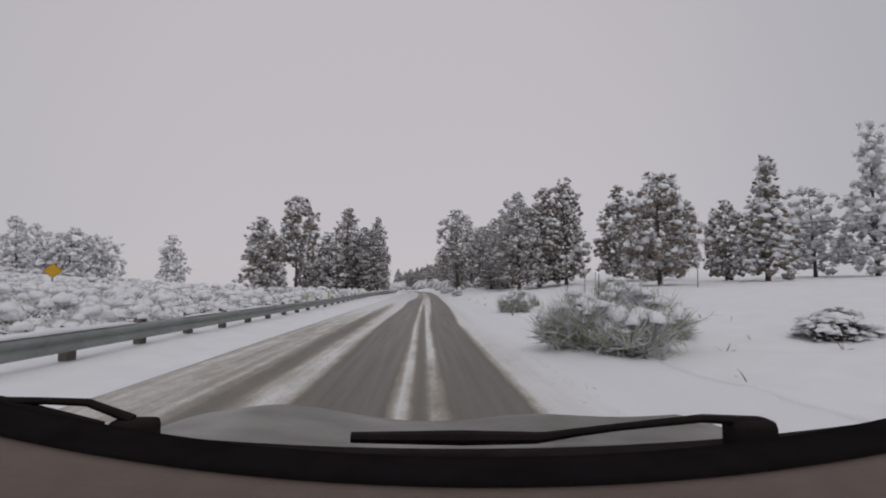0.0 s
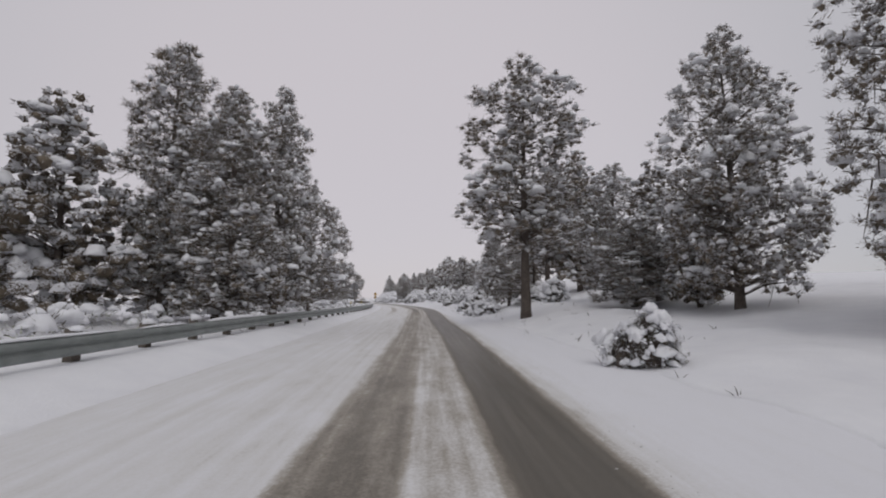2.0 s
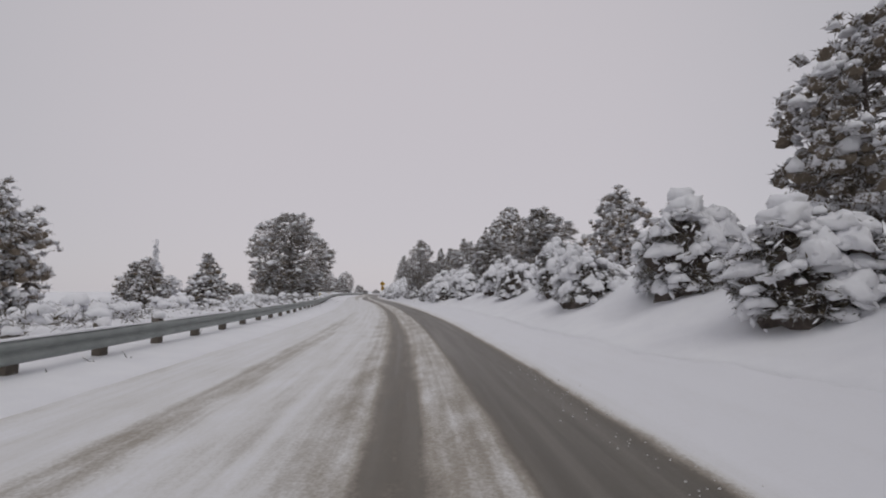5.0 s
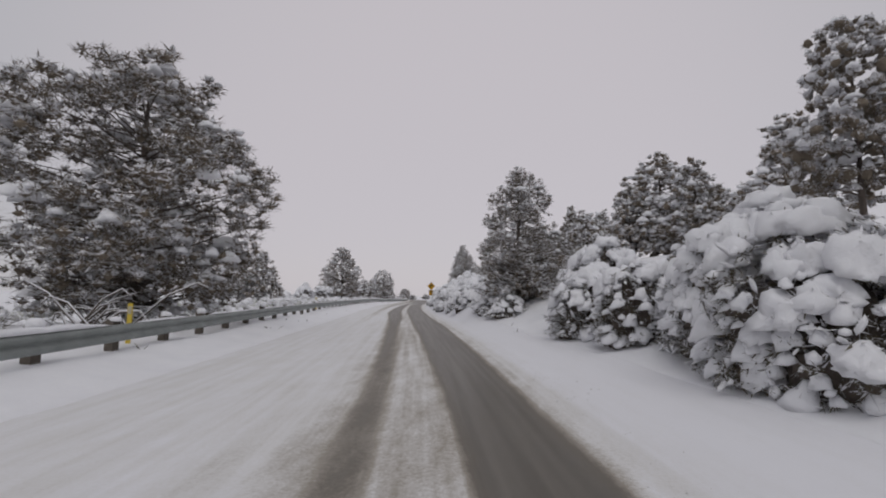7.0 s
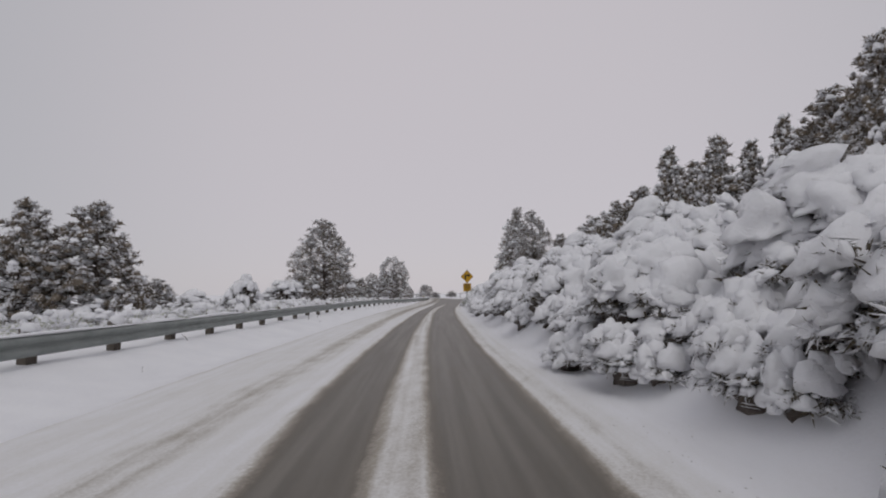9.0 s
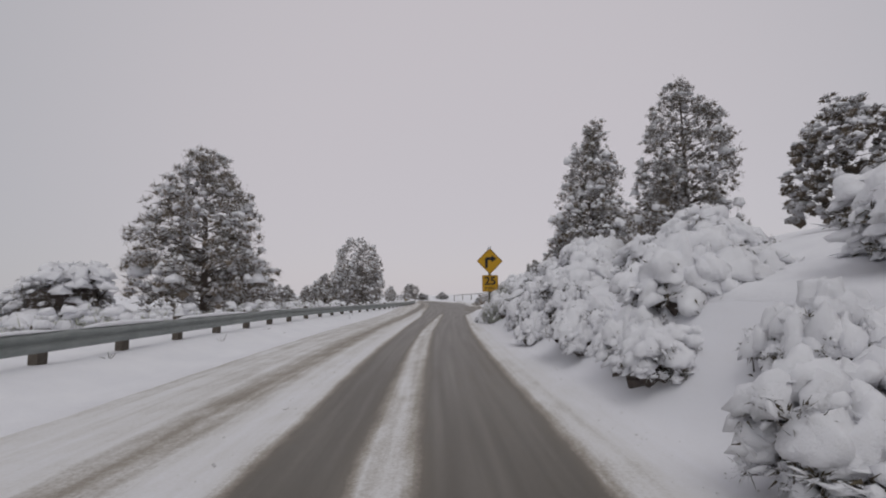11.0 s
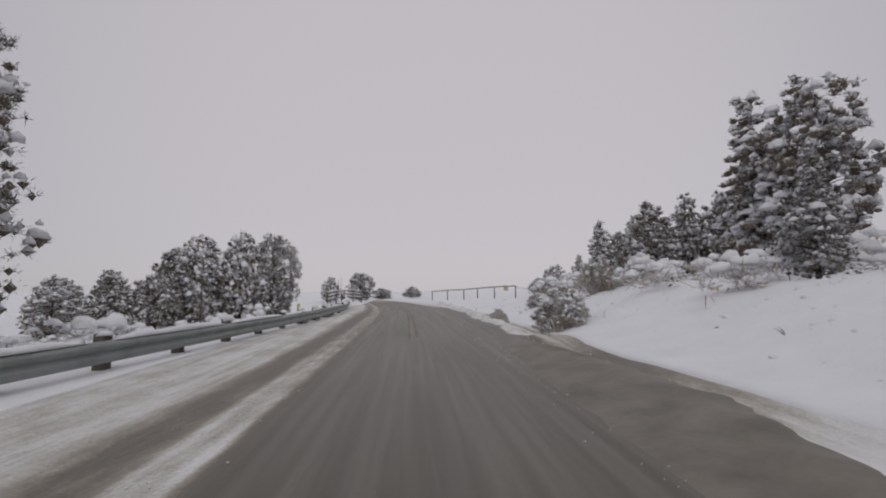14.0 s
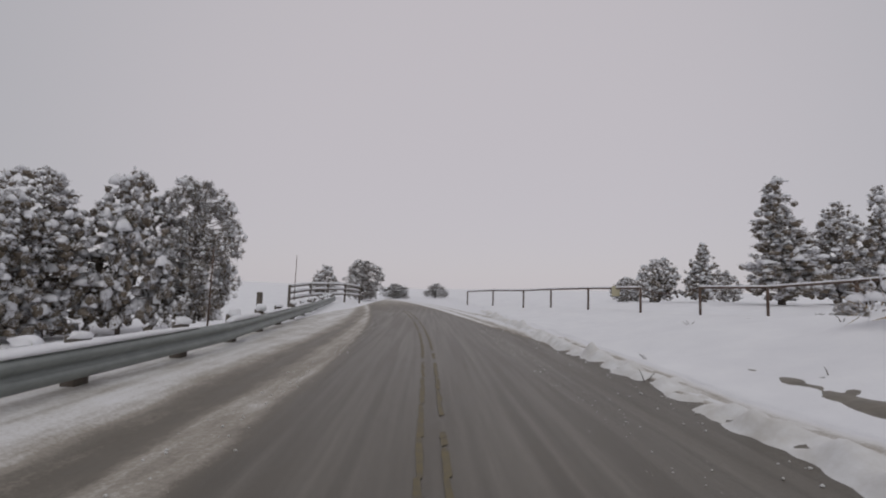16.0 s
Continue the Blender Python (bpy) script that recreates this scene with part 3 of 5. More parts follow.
def pine(seed, kind, height, radius, count, each, snowy, grade=1, thick=1.0):
    """A snow-laden pine with its foot at the origin. grade: 2 for those close to the road, 0 for those far from it."""
    rng = np.random.default_rng(seed)
    c, size = clumps_of(rng, kind, height, radius, count, seed)
    bend = rng.normal(0, 0.022, 2) * height
    c[:, :2] += bend * (c[:, 2:] / height) ** 2
    tree = empty("pine_tree", pose(0, 0, 0), "snow-laden pine tree with frosted dark needles and white clumps", "tree")
    r0 = (0.0115 if kind == "T" else 0.013) * height + 0.03

    def stem(t):
        return Vector((bend[0] * t * t, bend[1] * t * t, height * t - 0.5 * (t == 0)))

    v, f = tube([stem(t) for t in (0, 0.04, 0.12, 0.3, 0.5, 0.7, 0.85, 0.95)], [r0 * k for k in (1.5, 1.15, 1.0, 0.85, 0.66, 0.42, 0.22, 0.06)], 10)
    link("trunk", mesh_from("trunk", v, f, [BARK], smooth=True), tree)
    # limbs: one to each clump, drooping under its load
    wood = []
    for p, s in zip(c, size):
        e = Vector(p)
        t = max(0.04, min(0.9, (e.z - 0.25 * math.hypot(e.x, e.y)) / height))
        b = stem(t)
        m = b.lerp(e, 0.55) + Vector((rng.normal(0, 0.06), rng.normal(0, 0.06), rng.uniform(-0.10, 0.12) * (e - b).length))
        w = r0 * 0.26 * (1.15 - t) + 0.008
        wood.append(tube([b, m, e], [w, w * 0.62, w * 0.2], 5))
        if grade == 2:
            for _ in range(3):
                q = m.lerp(e, rng.uniform(0.0, 0.9))
                d = Vector(rng.normal(0, 1, 3)) * s * 0.55
                wood.append(tube([q, q + d * 0.6 + Vector((0, 0, -0.04)), q + d + Vector((0, 0, 0.05))], [w * 0.36, w * 0.25, 0.004], 4))
    if kind in "TB" and grade == 2:
        for _ in range(20):
            a, t = rng.uniform(0, 6.283), rng.uniform(0.10, 0.34)
            d = Vector((math.cos(a), math.sin(a), rng.uniform(-0.25, 0.35))) * rng.uniform(0.5, 1.6)
            b = stem(t)
            k = b + d * 0.6 + Vector((0, 0, rng.uniform(-0.1, 0.15)))
            wood.append(tube([b, k, b + d + Vector((0, 0, rng.uniform(-0.3, 0.1)))], [0.030, 0.018, 0.005], 5))
            for _ in range(2):
                wood.append(tube([k, k + Vector(rng.normal(0, 0.22, 3)), k + Vector(rng.normal(0, 0.4, 3))], [0.012, 0.008, 0.003], 4))
    v, f = joined(wood)
    tagged(link("branchwork", mesh_from("branchwork", v, f, [BARK]), tree), kind="stuff")
    # needles: small tufts through every clump, most towards its outside
    n = len(c)
    d = rng.normal(size=(n, each, 3))
    d *= (rng.random((n, each, 1)) ** 0.38) / np.linalg.norm(d, axis=-1)[..., None]
    at = (c[:, None, :] + d * size[:, None, None] * np.array([1.0, 1.0, 0.78])).reshape(-1, 3)
    small = np.repeat(size, each) * rng.uniform(0.30, 0.50, n * each) * thick * (0.80 if grade == 2 else 1.0)
    high = d[..., 2].ravel() + 0.30 * np.hypot(d[..., 0], d[..., 1]).ravel()
    leaf, long, wide = ((9, 0.17, 0.036), (15, 0.14, 0.024), (28, 0.120, 0.0110))[grade]
    bv, bf = blades(rng, at, small, leaf, long, wide, up=0.35)
    cv, cf = lumps(rng, at, np.stack([small, small, small * 0.85], -1) * (0.66, 0.60, 0.44)[grade], *((ICO_V, ICO_F, 0.26) if grade == 1 else (OCT_V, OCT_F, 0.22)))
    tagged(link("crown", mesh_from("crown", np.concatenate([bv, cv]), np.concatenate([bf, cf + len(bv)]).tolist(), [NEEDLE if grade else HAZED]), tree, label="dark green frosted needles" if grade else "needles paled to imitate haze"), kind="stuff")
    # snow: a knobbly pad on the well-laden clumps, flecks on the upper tufts of all
    load = np.clip(rng.normal(snowy, 0.28, n), 0.05, 1.2)
    pad = np.repeat(np.nonzero(load > 0.46)[0], 3)
    k, a = size[pad], rng.uniform(0, 6.283, len(pad))
    r = k * (0.14 + 0.30 * rng.random(len(pad)) ** 1.6) * (0.5 + 0.5 * load[pad])
    q = k * rng.uniform(0.1, 0.85, len(pad))
    o = c[pad] + np.stack([np.cos(a) * q, np.sin(a) * q, k * rng.uniform(0.50, 0.78, len(pad)) - 0.55 * q], -1)
    sc = np.stack([r * rng.uniform(0.8, 1.4, len(r)), r * rng.uniform(0.7, 1.2, len(r)), r * rng.uniform(0.55, 1.0, len(r))], -1)
    v1, f1 = pillows(rng, o, sc, MID_V, MID_F, 1.2)
    pick = high + rng.normal(0, 0.25, len(high)) > 0.92 - 0.95 * np.repeat(load, each)
    p, k = at[pick], small[pick]
    r = k * (0.25 + 0.65 * rng.random(len(k)) ** 1.5)
    o = p + np.stack([rng.normal(0, 0.2, len(k)) * k, rng.normal(0, 0.2, len(k)) * k, k * rng.uniform(0.40, 0.85, len(k))], -1)
    sc = np.stack([r * rng.uniform(0.6, 1.2, len(r)), r * rng.uniform(0.5, 1.0, len(r)), r * rng.uniform(0.45, 0.9, len(r))], -1)
    v2, f2 = pillows(rng, o, sc, ICO_V, ICO_F)
    tagged(link("snow_load", mesh_from("snow_load", np.concatenate([v1, v2]), np.concatenate([f1, f2 + len(v1)]).tolist(), [LUMP], smooth=True), tree, label="thick clumps of fresh snow"), kind="stuff")
    return tree


def buried(seed, width, height, load, name, label, mat):
    """A shrub under heavy snow: pads of many sizes drape over its clumps, dark leaves and an inner dome showing in the
    hollows between.
    """
    rng = np.random.default_rng(seed)
    bush = empty(name, pose(0, 0, 0), label, "shrub")
    half = np.array([width / 2, width / 2, height])

    def form(d):
        """The shrub's outside in the directions d."""
        lobe = 0.92 + 0.26 * fuzz(d, 1.7, seed) + 0.16 * fuzz(d, 3.6, seed + 1)
        return d * half * lobe[:, None]

    def ways(n, low):
        d = rng.normal(size=(n, 3))
        d[:, 2] = np.abs(d[:, 2]) + low
        return d / np.linalg.norm(d, axis=1)[:, None]

    # leaves: ragged sprays out to the surface, round a dark dome for inner shade
    d = ways(int(400 * width), -0.2)
    heart = form(d) * rng.uniform(0.72, 1.0, (len(d), 1))
    heart[:, 2] = np.maximum(heart[:, 2], 0.03)
    bv, bf = blades(rng, heart, np.full(len(d), 0.08), 10, 0.10, 0.012, up=0.1, droop=0.2)
    tagged(link("foliage", mesh_from("foliage", bv, bf, [mat]), bush), kind="stuff")
    # solid bark-brown dome first, in place of the shaded inside; then the stems
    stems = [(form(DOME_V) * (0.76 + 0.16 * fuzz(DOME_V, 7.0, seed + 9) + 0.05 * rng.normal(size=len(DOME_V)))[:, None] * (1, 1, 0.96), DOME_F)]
    for q in heart[: int(30 * width)]:
        q = Vector(q)
        b = Vector((q.x * 0.25, q.y * 0.25, -0.15))
        stems.append(tube([b, b.lerp(q, 0.6) + Vector((0, 0, 0.08)), q * 1.05 + Vector((0, 0, -0.05))], [0.022, 0.014, 0.004], 5))
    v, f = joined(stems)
    tagged(link("branchwork", mesh_from("branchwork", v, f, [BARK]), bush, label="stems round a solid dark dome for the shaded inside"), kind="stuff")
    # snow: few broad pads and many small ones, each tilted to hang down the side that it lies on
    n = int(92 * width * load)
    d = ways(n, -0.12)
    at = form(d)
    r = (0.055 + 0.215 * rng.random(n) ** 2.6) * (0.55 + 0.15 * width) * (0.70 + 0.55 * d[:, 2])
    at = at * 0.97 - d * (r * 0.35)[:, None] + np.array([0, 0, 1]) * (r * 0.25)[:, None]
    at[:, 2] = np.maximum(at[:, 2], 0.05)
    parts, total = [], 0
    flat_d = d[:, :2] / (np.linalg.norm(d[:, :2], axis=1)[:, None] + 1e-6)
    steep = np.clip(np.hypot(d[:, 0], d[:, 1]) / (d[:, 2] + 0.35), 0, 0.6) * rng.uniform(0.3, 1.0, n)
    for least, most, (base_v, base_f) in ((0.21, 9.0, (DOME_V, DOME_F)), (0.105, 0.21, (MID_V, MID_F)), (0.0, 0.105, (ICO_V, ICO_F))):
        pick = (r >= least) & (r < most)
        if not pick.any():
            continue
        k = r[pick]
        m = len(k)
        sc = np.stack([k * rng.uniform(0.8, 1.3, m), k * rng.uniform(0.8, 1.3, m), k * rng.uniform(0.65, 1.0, m)], -1)
        v, f = pillows(rng, np.zeros((m, 3)) + at[pick], sc, base_v, base_f, 1.7 if least > 0.1 else 1.0)
        v = v.reshape(m, -1, 3)
        off = v - at[pick][:, None, :]
        v[..., 2] -= np.einsum("nkc,nc->nk", off[..., :2], flat_d[pick]) * steep[pick][:, None]
        parts.append((v.reshape(-1, 3), f + total))
        total += v.shape[0] * v.shape[1]
    # fingers of snow along the twigs that stick out
    d = ways(int(70 * width), -0.1)
    way = d * (1, 1, 0.4) + rng.normal(0, 0.45, d.shape) + np.array([0, 0, -0.3])
    way /= np.linalg.norm(way, axis=1)[:, None]
    long, thin = rng.uniform(0.05, 0.17, len(d)), rng.uniform(0.018, 0.045, len(d))
    base = ICO_V[None] * thin[:, None, None] * (1 + 0.2 * rng.normal(size=(len(d), len(ICO_V), 1)))
    base = base + way[:, None, :] * ICO_V[None, :, 2:] * long[:, None, None]
    parts.append(((form(d)[:, None, :] + base).reshape(-1, 3), (ICO_F[None] + (np.arange(len(d)) * len(ICO_V))[:, None, None]).reshape(-1, 3) + total))
    me = mesh_from("snow_load", np.concatenate([p[0] for p in parts]), np.concatenate([p[1] for p in parts]), [LUMP], smooth=True)
    tagged(link("snow_load", me, bush, label="heavy drooping pads of fresh snow"), kind="stuff")
    return bush


def shrub(seed, width, height, clumps, leafy, material_, snowy, name, label, spread=0.5, long=0.16, broad=0.010, puff=1.0):
    """A low many-stemmed shrub, its foot at the origin."""
    rng = np.random.default_rng(seed)
    each = 5
    a = rng.uniform(0, 2 * math.pi, clumps)
    q = np.sqrt(rng.uniform(0.02, 1, clumps)) * width / 2 * (0.85 + 0.2 * np.sin(3 * a + seed))
    top = height * (1 - 0.6 * (q / (width / 2)) ** 2)
    c = np.stack([q * np.cos(a), q * np.sin(a), top * rng.uniform(0.04, 0.92, clumps)], -1)
    size = rng.uniform(0.7, 1.2, clumps) * (width * 0.45 + height * 0.45) / math.sqrt(clumps)
    bush = empty(name, pose(0, 0, 0), label, "shrub")
    stems = []
    for i in range(clumps):
        e = Vector(c[i])
        b = Vector((e.x * 0.25, e.y * 0.25, -0.15))
        stems.append(tube([b, b.lerp(e, 0.55) + Vector((0, 0, -0.05)), e + Vector((0, 0, 0.12))], [0.022, 0.014, 0.004], 5))
    v, f = joined(stems)
    tagged(link("branchwork", mesh_from("branchwork", v, f, [DRY if material_ == DRY else BARK]), bush), kind="stuff")
    d = rng.normal(size=(clumps, each, 3))
    d *= (rng.random((clumps, each, 1)) ** 0.45) / np.linalg.norm(d, axis=-1)[..., None]
    at = (c[:, None, :] + d * size[:, None, None] * np.array([1.0, 1.0, 0.80])).reshape(-1, 3)
    small = np.repeat(size, each) * rng.uniform(0.30, 0.52, clumps * each)
    at[:, 2] = np.maximum(at[:, 2], 0.02)
    bv, bf = blades(rng, at, small, leafy, long, broad, up=spread)
    cv, cf = lumps(rng, at, np.stack([small, small, small * 0.85], -1) * 0.3, OCT_V, OCT_F, 0.25)
    tagged(link("foliage", mesh_from("foliage", np.concatenate([bv, cv]), np.concatenate([bf, cf + len(bv)]).tolist(), [material_]), bush), kind="stuff")
    outer = np.repeat(c[:, 2] / top, each)
    pick = outer + 0.4 * d[..., 2].ravel() + rng.normal(0, 0.2, len(at)) > 1.15 - 0.75 * snowy
    p, k = at[pick], small[pick]
    r = k * rng.uniform(0.8, 2.2, len(k)) * puff
    sc = np.stack([r * rng.uniform(0.7, 1.3, len(r)), r * rng.uniform(0.6, 1.1, len(r)), r * rng.uniform(0.4, 0.8, len(r))], -1)
    sv, sf = pillows(rng, p + np.stack([0 * r, 0 * r, k * 0.9 + 0.4 * long], -1), sc, MID_V, MID_F)
    tagged(link("snow_load", mesh_from("snow_load", sv, sf.tolist(), [LUMP], smooth=True), bush, label="rounded pillows of fresh snow"), kind="stuff")
    return bush


WAITING = []


def put(kind_list, s, u, tall, wide, seed, sink=0.0):
    """Notes a place for one of the built plants, stretched to its height and radius, on the snow."""
    near = sorted(kind_list, key=lambda k: abs(math.log((k[1] / k[2]) / (tall / wide))) + 0.7 * abs(math.log(tall / k[1])))[:2]
    src, h, r = near[seed % len(near)]
    turn = random.Random(seed * 7 + 3).uniform(0, 6.28)
    WAITING.append((src, Matrix.Translation(spot(s, u, sink)) @ Matrix.Rotation(turn, 4, "Z") @ Matrix.Diagonal((wide / r, wide / r, tall / h, 1))))


def plant_all():
    """Copies every plant to its places; the first built one takes the last place itself."""
    last = {src: m for src, m in WAITING}
    for src, m in WAITING:
        if last[src] is not m:
            copy_thing(src, m)
    for src, m in last.items():
        src.matrix_basis = m
    for stock in (*STOCK.values(), *FAR.values(), *NEAR.values(), HEDGES, DRIFTS, THICKET, SAGES, DRIES):
        for src, _, _ in stock:
            if src not in last:
                for ob in (*src.children_recursive, src):
                    bpy.data.objects.remove(ob)
    WAITING.clear()


STOCK = {
    "P": [(pine(10 + n, "P", h, r, int(60 * max(1, h * r / 18) ** 0.6), 9, 0.58), h, r) for n, (h, r) in enumerate(((3, 1.4), (5, 1.6), (6, 2.4), (8, 2.3), (9, 3.0), (9, 1.8), (12, 3.0)))],
    "T": [(pine(20 + n, "T", h, r, 56, 9, 0.58), h, r) for n, (h, r) in enumerate(((11, 3.2), (12, 2.6), (12, 2.2)))],
    "C": [(pine(130 + n, "C", h, r, 56, 9, 0.62), h, r) for n, (h, r) in enumerate(((4, 1.3), (7, 2.4), (8, 1.7), (12, 2.9)))],
    "B": [(pine(40 + n, "B", h, r, 64, 9, 0.60), h, r) for n, (h, r) in enumerate(((6, 3.2), (7, 2.8), (7, 2.1)))],
}
# distant pines, their needles coloured pale to imitate haze
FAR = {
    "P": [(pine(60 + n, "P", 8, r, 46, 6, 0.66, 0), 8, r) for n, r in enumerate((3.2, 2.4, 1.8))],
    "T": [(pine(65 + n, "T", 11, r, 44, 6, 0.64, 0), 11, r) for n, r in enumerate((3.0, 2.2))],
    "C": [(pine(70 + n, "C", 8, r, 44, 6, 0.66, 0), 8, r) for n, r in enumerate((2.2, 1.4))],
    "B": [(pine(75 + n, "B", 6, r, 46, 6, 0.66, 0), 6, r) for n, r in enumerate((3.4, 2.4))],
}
NEAR = {
    "P": [(pine(80 + n, "P", h, r, int(92 * (h * r / 15) ** 0.6), 15, 0.48, 2), h, r) for n, (h, r) in enumerate(((5, 2.0), (5, 1.5), (7, 2.2), (8, 1.7), (11, 3.3), (11, 2.3)))],
    "D": [(pine(99, "P", 7, 2.0, 110, 15, 0.16, 2), 7, 2.0)],
    "T": [(pine(85 + n, "T", h, r, 96, 14, 0.52, 2), h, r) for n, (h, r) in enumerate(((11, 3.4), (12, 2.6)))],
    "C": [(pine(90 + n, "C", h, r, 84, 13, 0.58, 2), h, r) for n, (h, r) in enumerate(((6, 2.2), (8, 2.3)))],
    "B": [(pine(95 + n, "B", h, r, 125, 16, 0.46, 2), h, r) for n, (h, r) in enumerate(((9, 4.2), (6, 2.4)))],
}
HEDGES = [
    (buried(51 + n, w, h, o, "shrub", "brown shrub buried under a heavy mantle of fresh snow", HEDGE), h, w / 2)
    for n, (w, h, o) in enumerate(((3.0, 2.0, 1.25), (2.6, 1.7, 1.1), (3.2, 2.9, 1.2), (2.0, 1.4, 1.0), (2.8, 1.9, 1.0)))
]
DRIFTS = [
    (buried(151 + n, w, h, o, "shrub", "brown shrub almost drowned in deep snow on the bank", HEDGE), h, w / 2)
    for n, (w, h, o) in enumerate(((2.8, 1.0, 1.75), (2.4, 0.7, 1.6), (3.0, 1.4, 1.75), (2.6, 0.9, 1.35)))
]
THICKET = [(buried(58, 2.6, 1.3, 0.45, "thicket", "tangled brown thicket dusted with snow on the bank", HEDGE), 1.3, 1.3)]
SAGES = [(shrub(61 + n, w, h, 46, 34, SAGE, sn, "sagebrush", "pale silver-green sagebrush with clumps of snow on the verge", 1.1, 0.36, 0.014), h, w / 2) for n, (w, h, sn) in enumerate(((2.4, 0.95, 0.95), (2.2, 0.75, 1.05)))]
DRIES = [(shrub(71 + n, w, h, 100, 38, DRY, 0.9, "dry_bush", "tan leafless bush dusted with snow on the verge", 0.7, 0.13, 0.0055, 0.6), h, w / 2) for n, (w, h) in enumerate(((2.0, 1.5), (1.8, 0.9)))]
LEFT_FIRST = [
    ("P", 54.7, -19.0, 9.6, 2.6),
    ("T", 57.2, -15.6, 12.6, 3.0),
    ("P", 66.3, -11.0, 12.5, 2.4),
    ("P", 62.6, -12.6, 8.6, 2.3),
    ("P", 62.8, -6.8, 9.0, 2.0),
    ("P", 68.0, -6.9, 11.6, 2.0),
    ("P", 64.0, -16.3, 5.4, 1.4),
    ("P", 66.0, -8.6, 9.8, 2.2),
    ("P", 87.3, -9.5, 11.2, 3.5),
    ("B", 131.3, -83.6, 16.5, 6.0),
    ("P", 134.0, -92.0, 18.0, 5.5),
    ("B", 128.0, -76.0, 14.5, 5.0),
    ("P", 111.4, -85.8, 17.0, 3.7),
    ("P", 99.8, -50.2, 12.1, 3.0),
    ("C", 116.3, -33.9, 13.4, 3.3),
    ("P", 125.6, -18.3, 6.4, 2.5),
    ("P", 119.6, -20.7, 6.2, 2.9),
]
LEFT_SECOND = [
    ("C", 126.8, -22.3, 8.5, 1.8),
    ("P", 124.3, -18.2, 6.5, 1.5),
    ("P", 142.9, -19.2, 4.0, 1.9),
    ("C", 147.4, -15.8, 4.7, 2.1),
    ("P", 127.3, -25.0, 8.0, 1.8),
    ("B", 152.4, -9.4, 9.3, 4.1),
    ("P", 184.9, -18.0, 5.7, 1.7),
    ("P", 185.9, -15.3, 5.8, 1.9),
    ("P", 210.4, -11.9, 8.9, 3.4),
    ("C", 195.8, -39.5, 11.2, 1.4),
    ("S", 194.5, -15.5, 1.5, 1.5),
    ("S", 199.3, -14.7, 2.8, 1.5),
    ("S", 204.0, -13.6, 2.9, 2.0),
]
LEFT_THIRD = [
    ("B", 227.9, -7.5, 6.3, 2.05),
    ("P", 224.3, -16.7, 5.2, 2.0),
    ("P", 232.8, -17.1, 3.0, 1.3),
    ("P", 236.1, -16.3, 2.3, 1.2),
    ("P", 231.9, -19.1, 4.0, 1.6),
    ("B", 260.7, -10.7, 5.9, 2.0),
    ("B", 259.2, -12.8, 5.9, 1.8),
    ("B", 257.5, -14.6, 5.4, 1.8),
    ("B", 255.6, -14.9, 4.4, 1.5),
    ("P", 258.0, -17.2, 4.6, 1.6),
    ("P", 252.0, -21.5, 2.3, 1.3),
    ("P", 252.5, -18.7, 2.7, 1.2),
    ("P", 250.0, -20.0, 1.7, 1.4),
    ("P", 254.0, -16.4, 2.5, 1.4),
    ("P", 266.9, -27.0, 3.3, 1.2),
    ("P", 269.5, -33.1, 2.7, 1.8),
    ("P", 284.5, -9.7, 3.1, 1.4),
    ("B", 278.3, -5.3, 3.4, 1.7),
    ("P", 289.5, -3.1, 1.6, 1.6),
    ("P", 299.3, 1.4, 1.9, 1.6),
]
RIGHT_FIRST = [
    ("P", 37.4, 19.3, 10.4, 3.5),
    ("P", 52.8, 16.3, 13.7, 2.8),
    ("P", 53.8, 13.4, 12.8, 2.6),
    ("P", 53.2, 10.9, 12.0, 3.1),
    ("P", 59.3, 25.4, 14.2, 2.8),
    ("P", 61.0, 31.6, 14.5, 3.9),
    ("T", 67.2, 4.8, 12.3, 3.0),
    ("P", 61.7, 11.1, 11.0, 2.6),
    ("P", 66.5, 9.6, 4.9, 2.0),
    ("P", 64.2, 11.2, 5.9, 1.5),
    ("P", 72.6, 11.4, 9.2, 2.4),
    ("C", 40.9, 31.1, 12.9, 2.6),
    ("C", 42.2, 42.8, 16.7, 2.9),
    ("P", 47.6, 41.4, 11.7, 3.7),
    ("P", 46.4, 30.9, 9.9, 2.3),
    ("P", 83.0, 13.1, 13.4, 3.0),
]
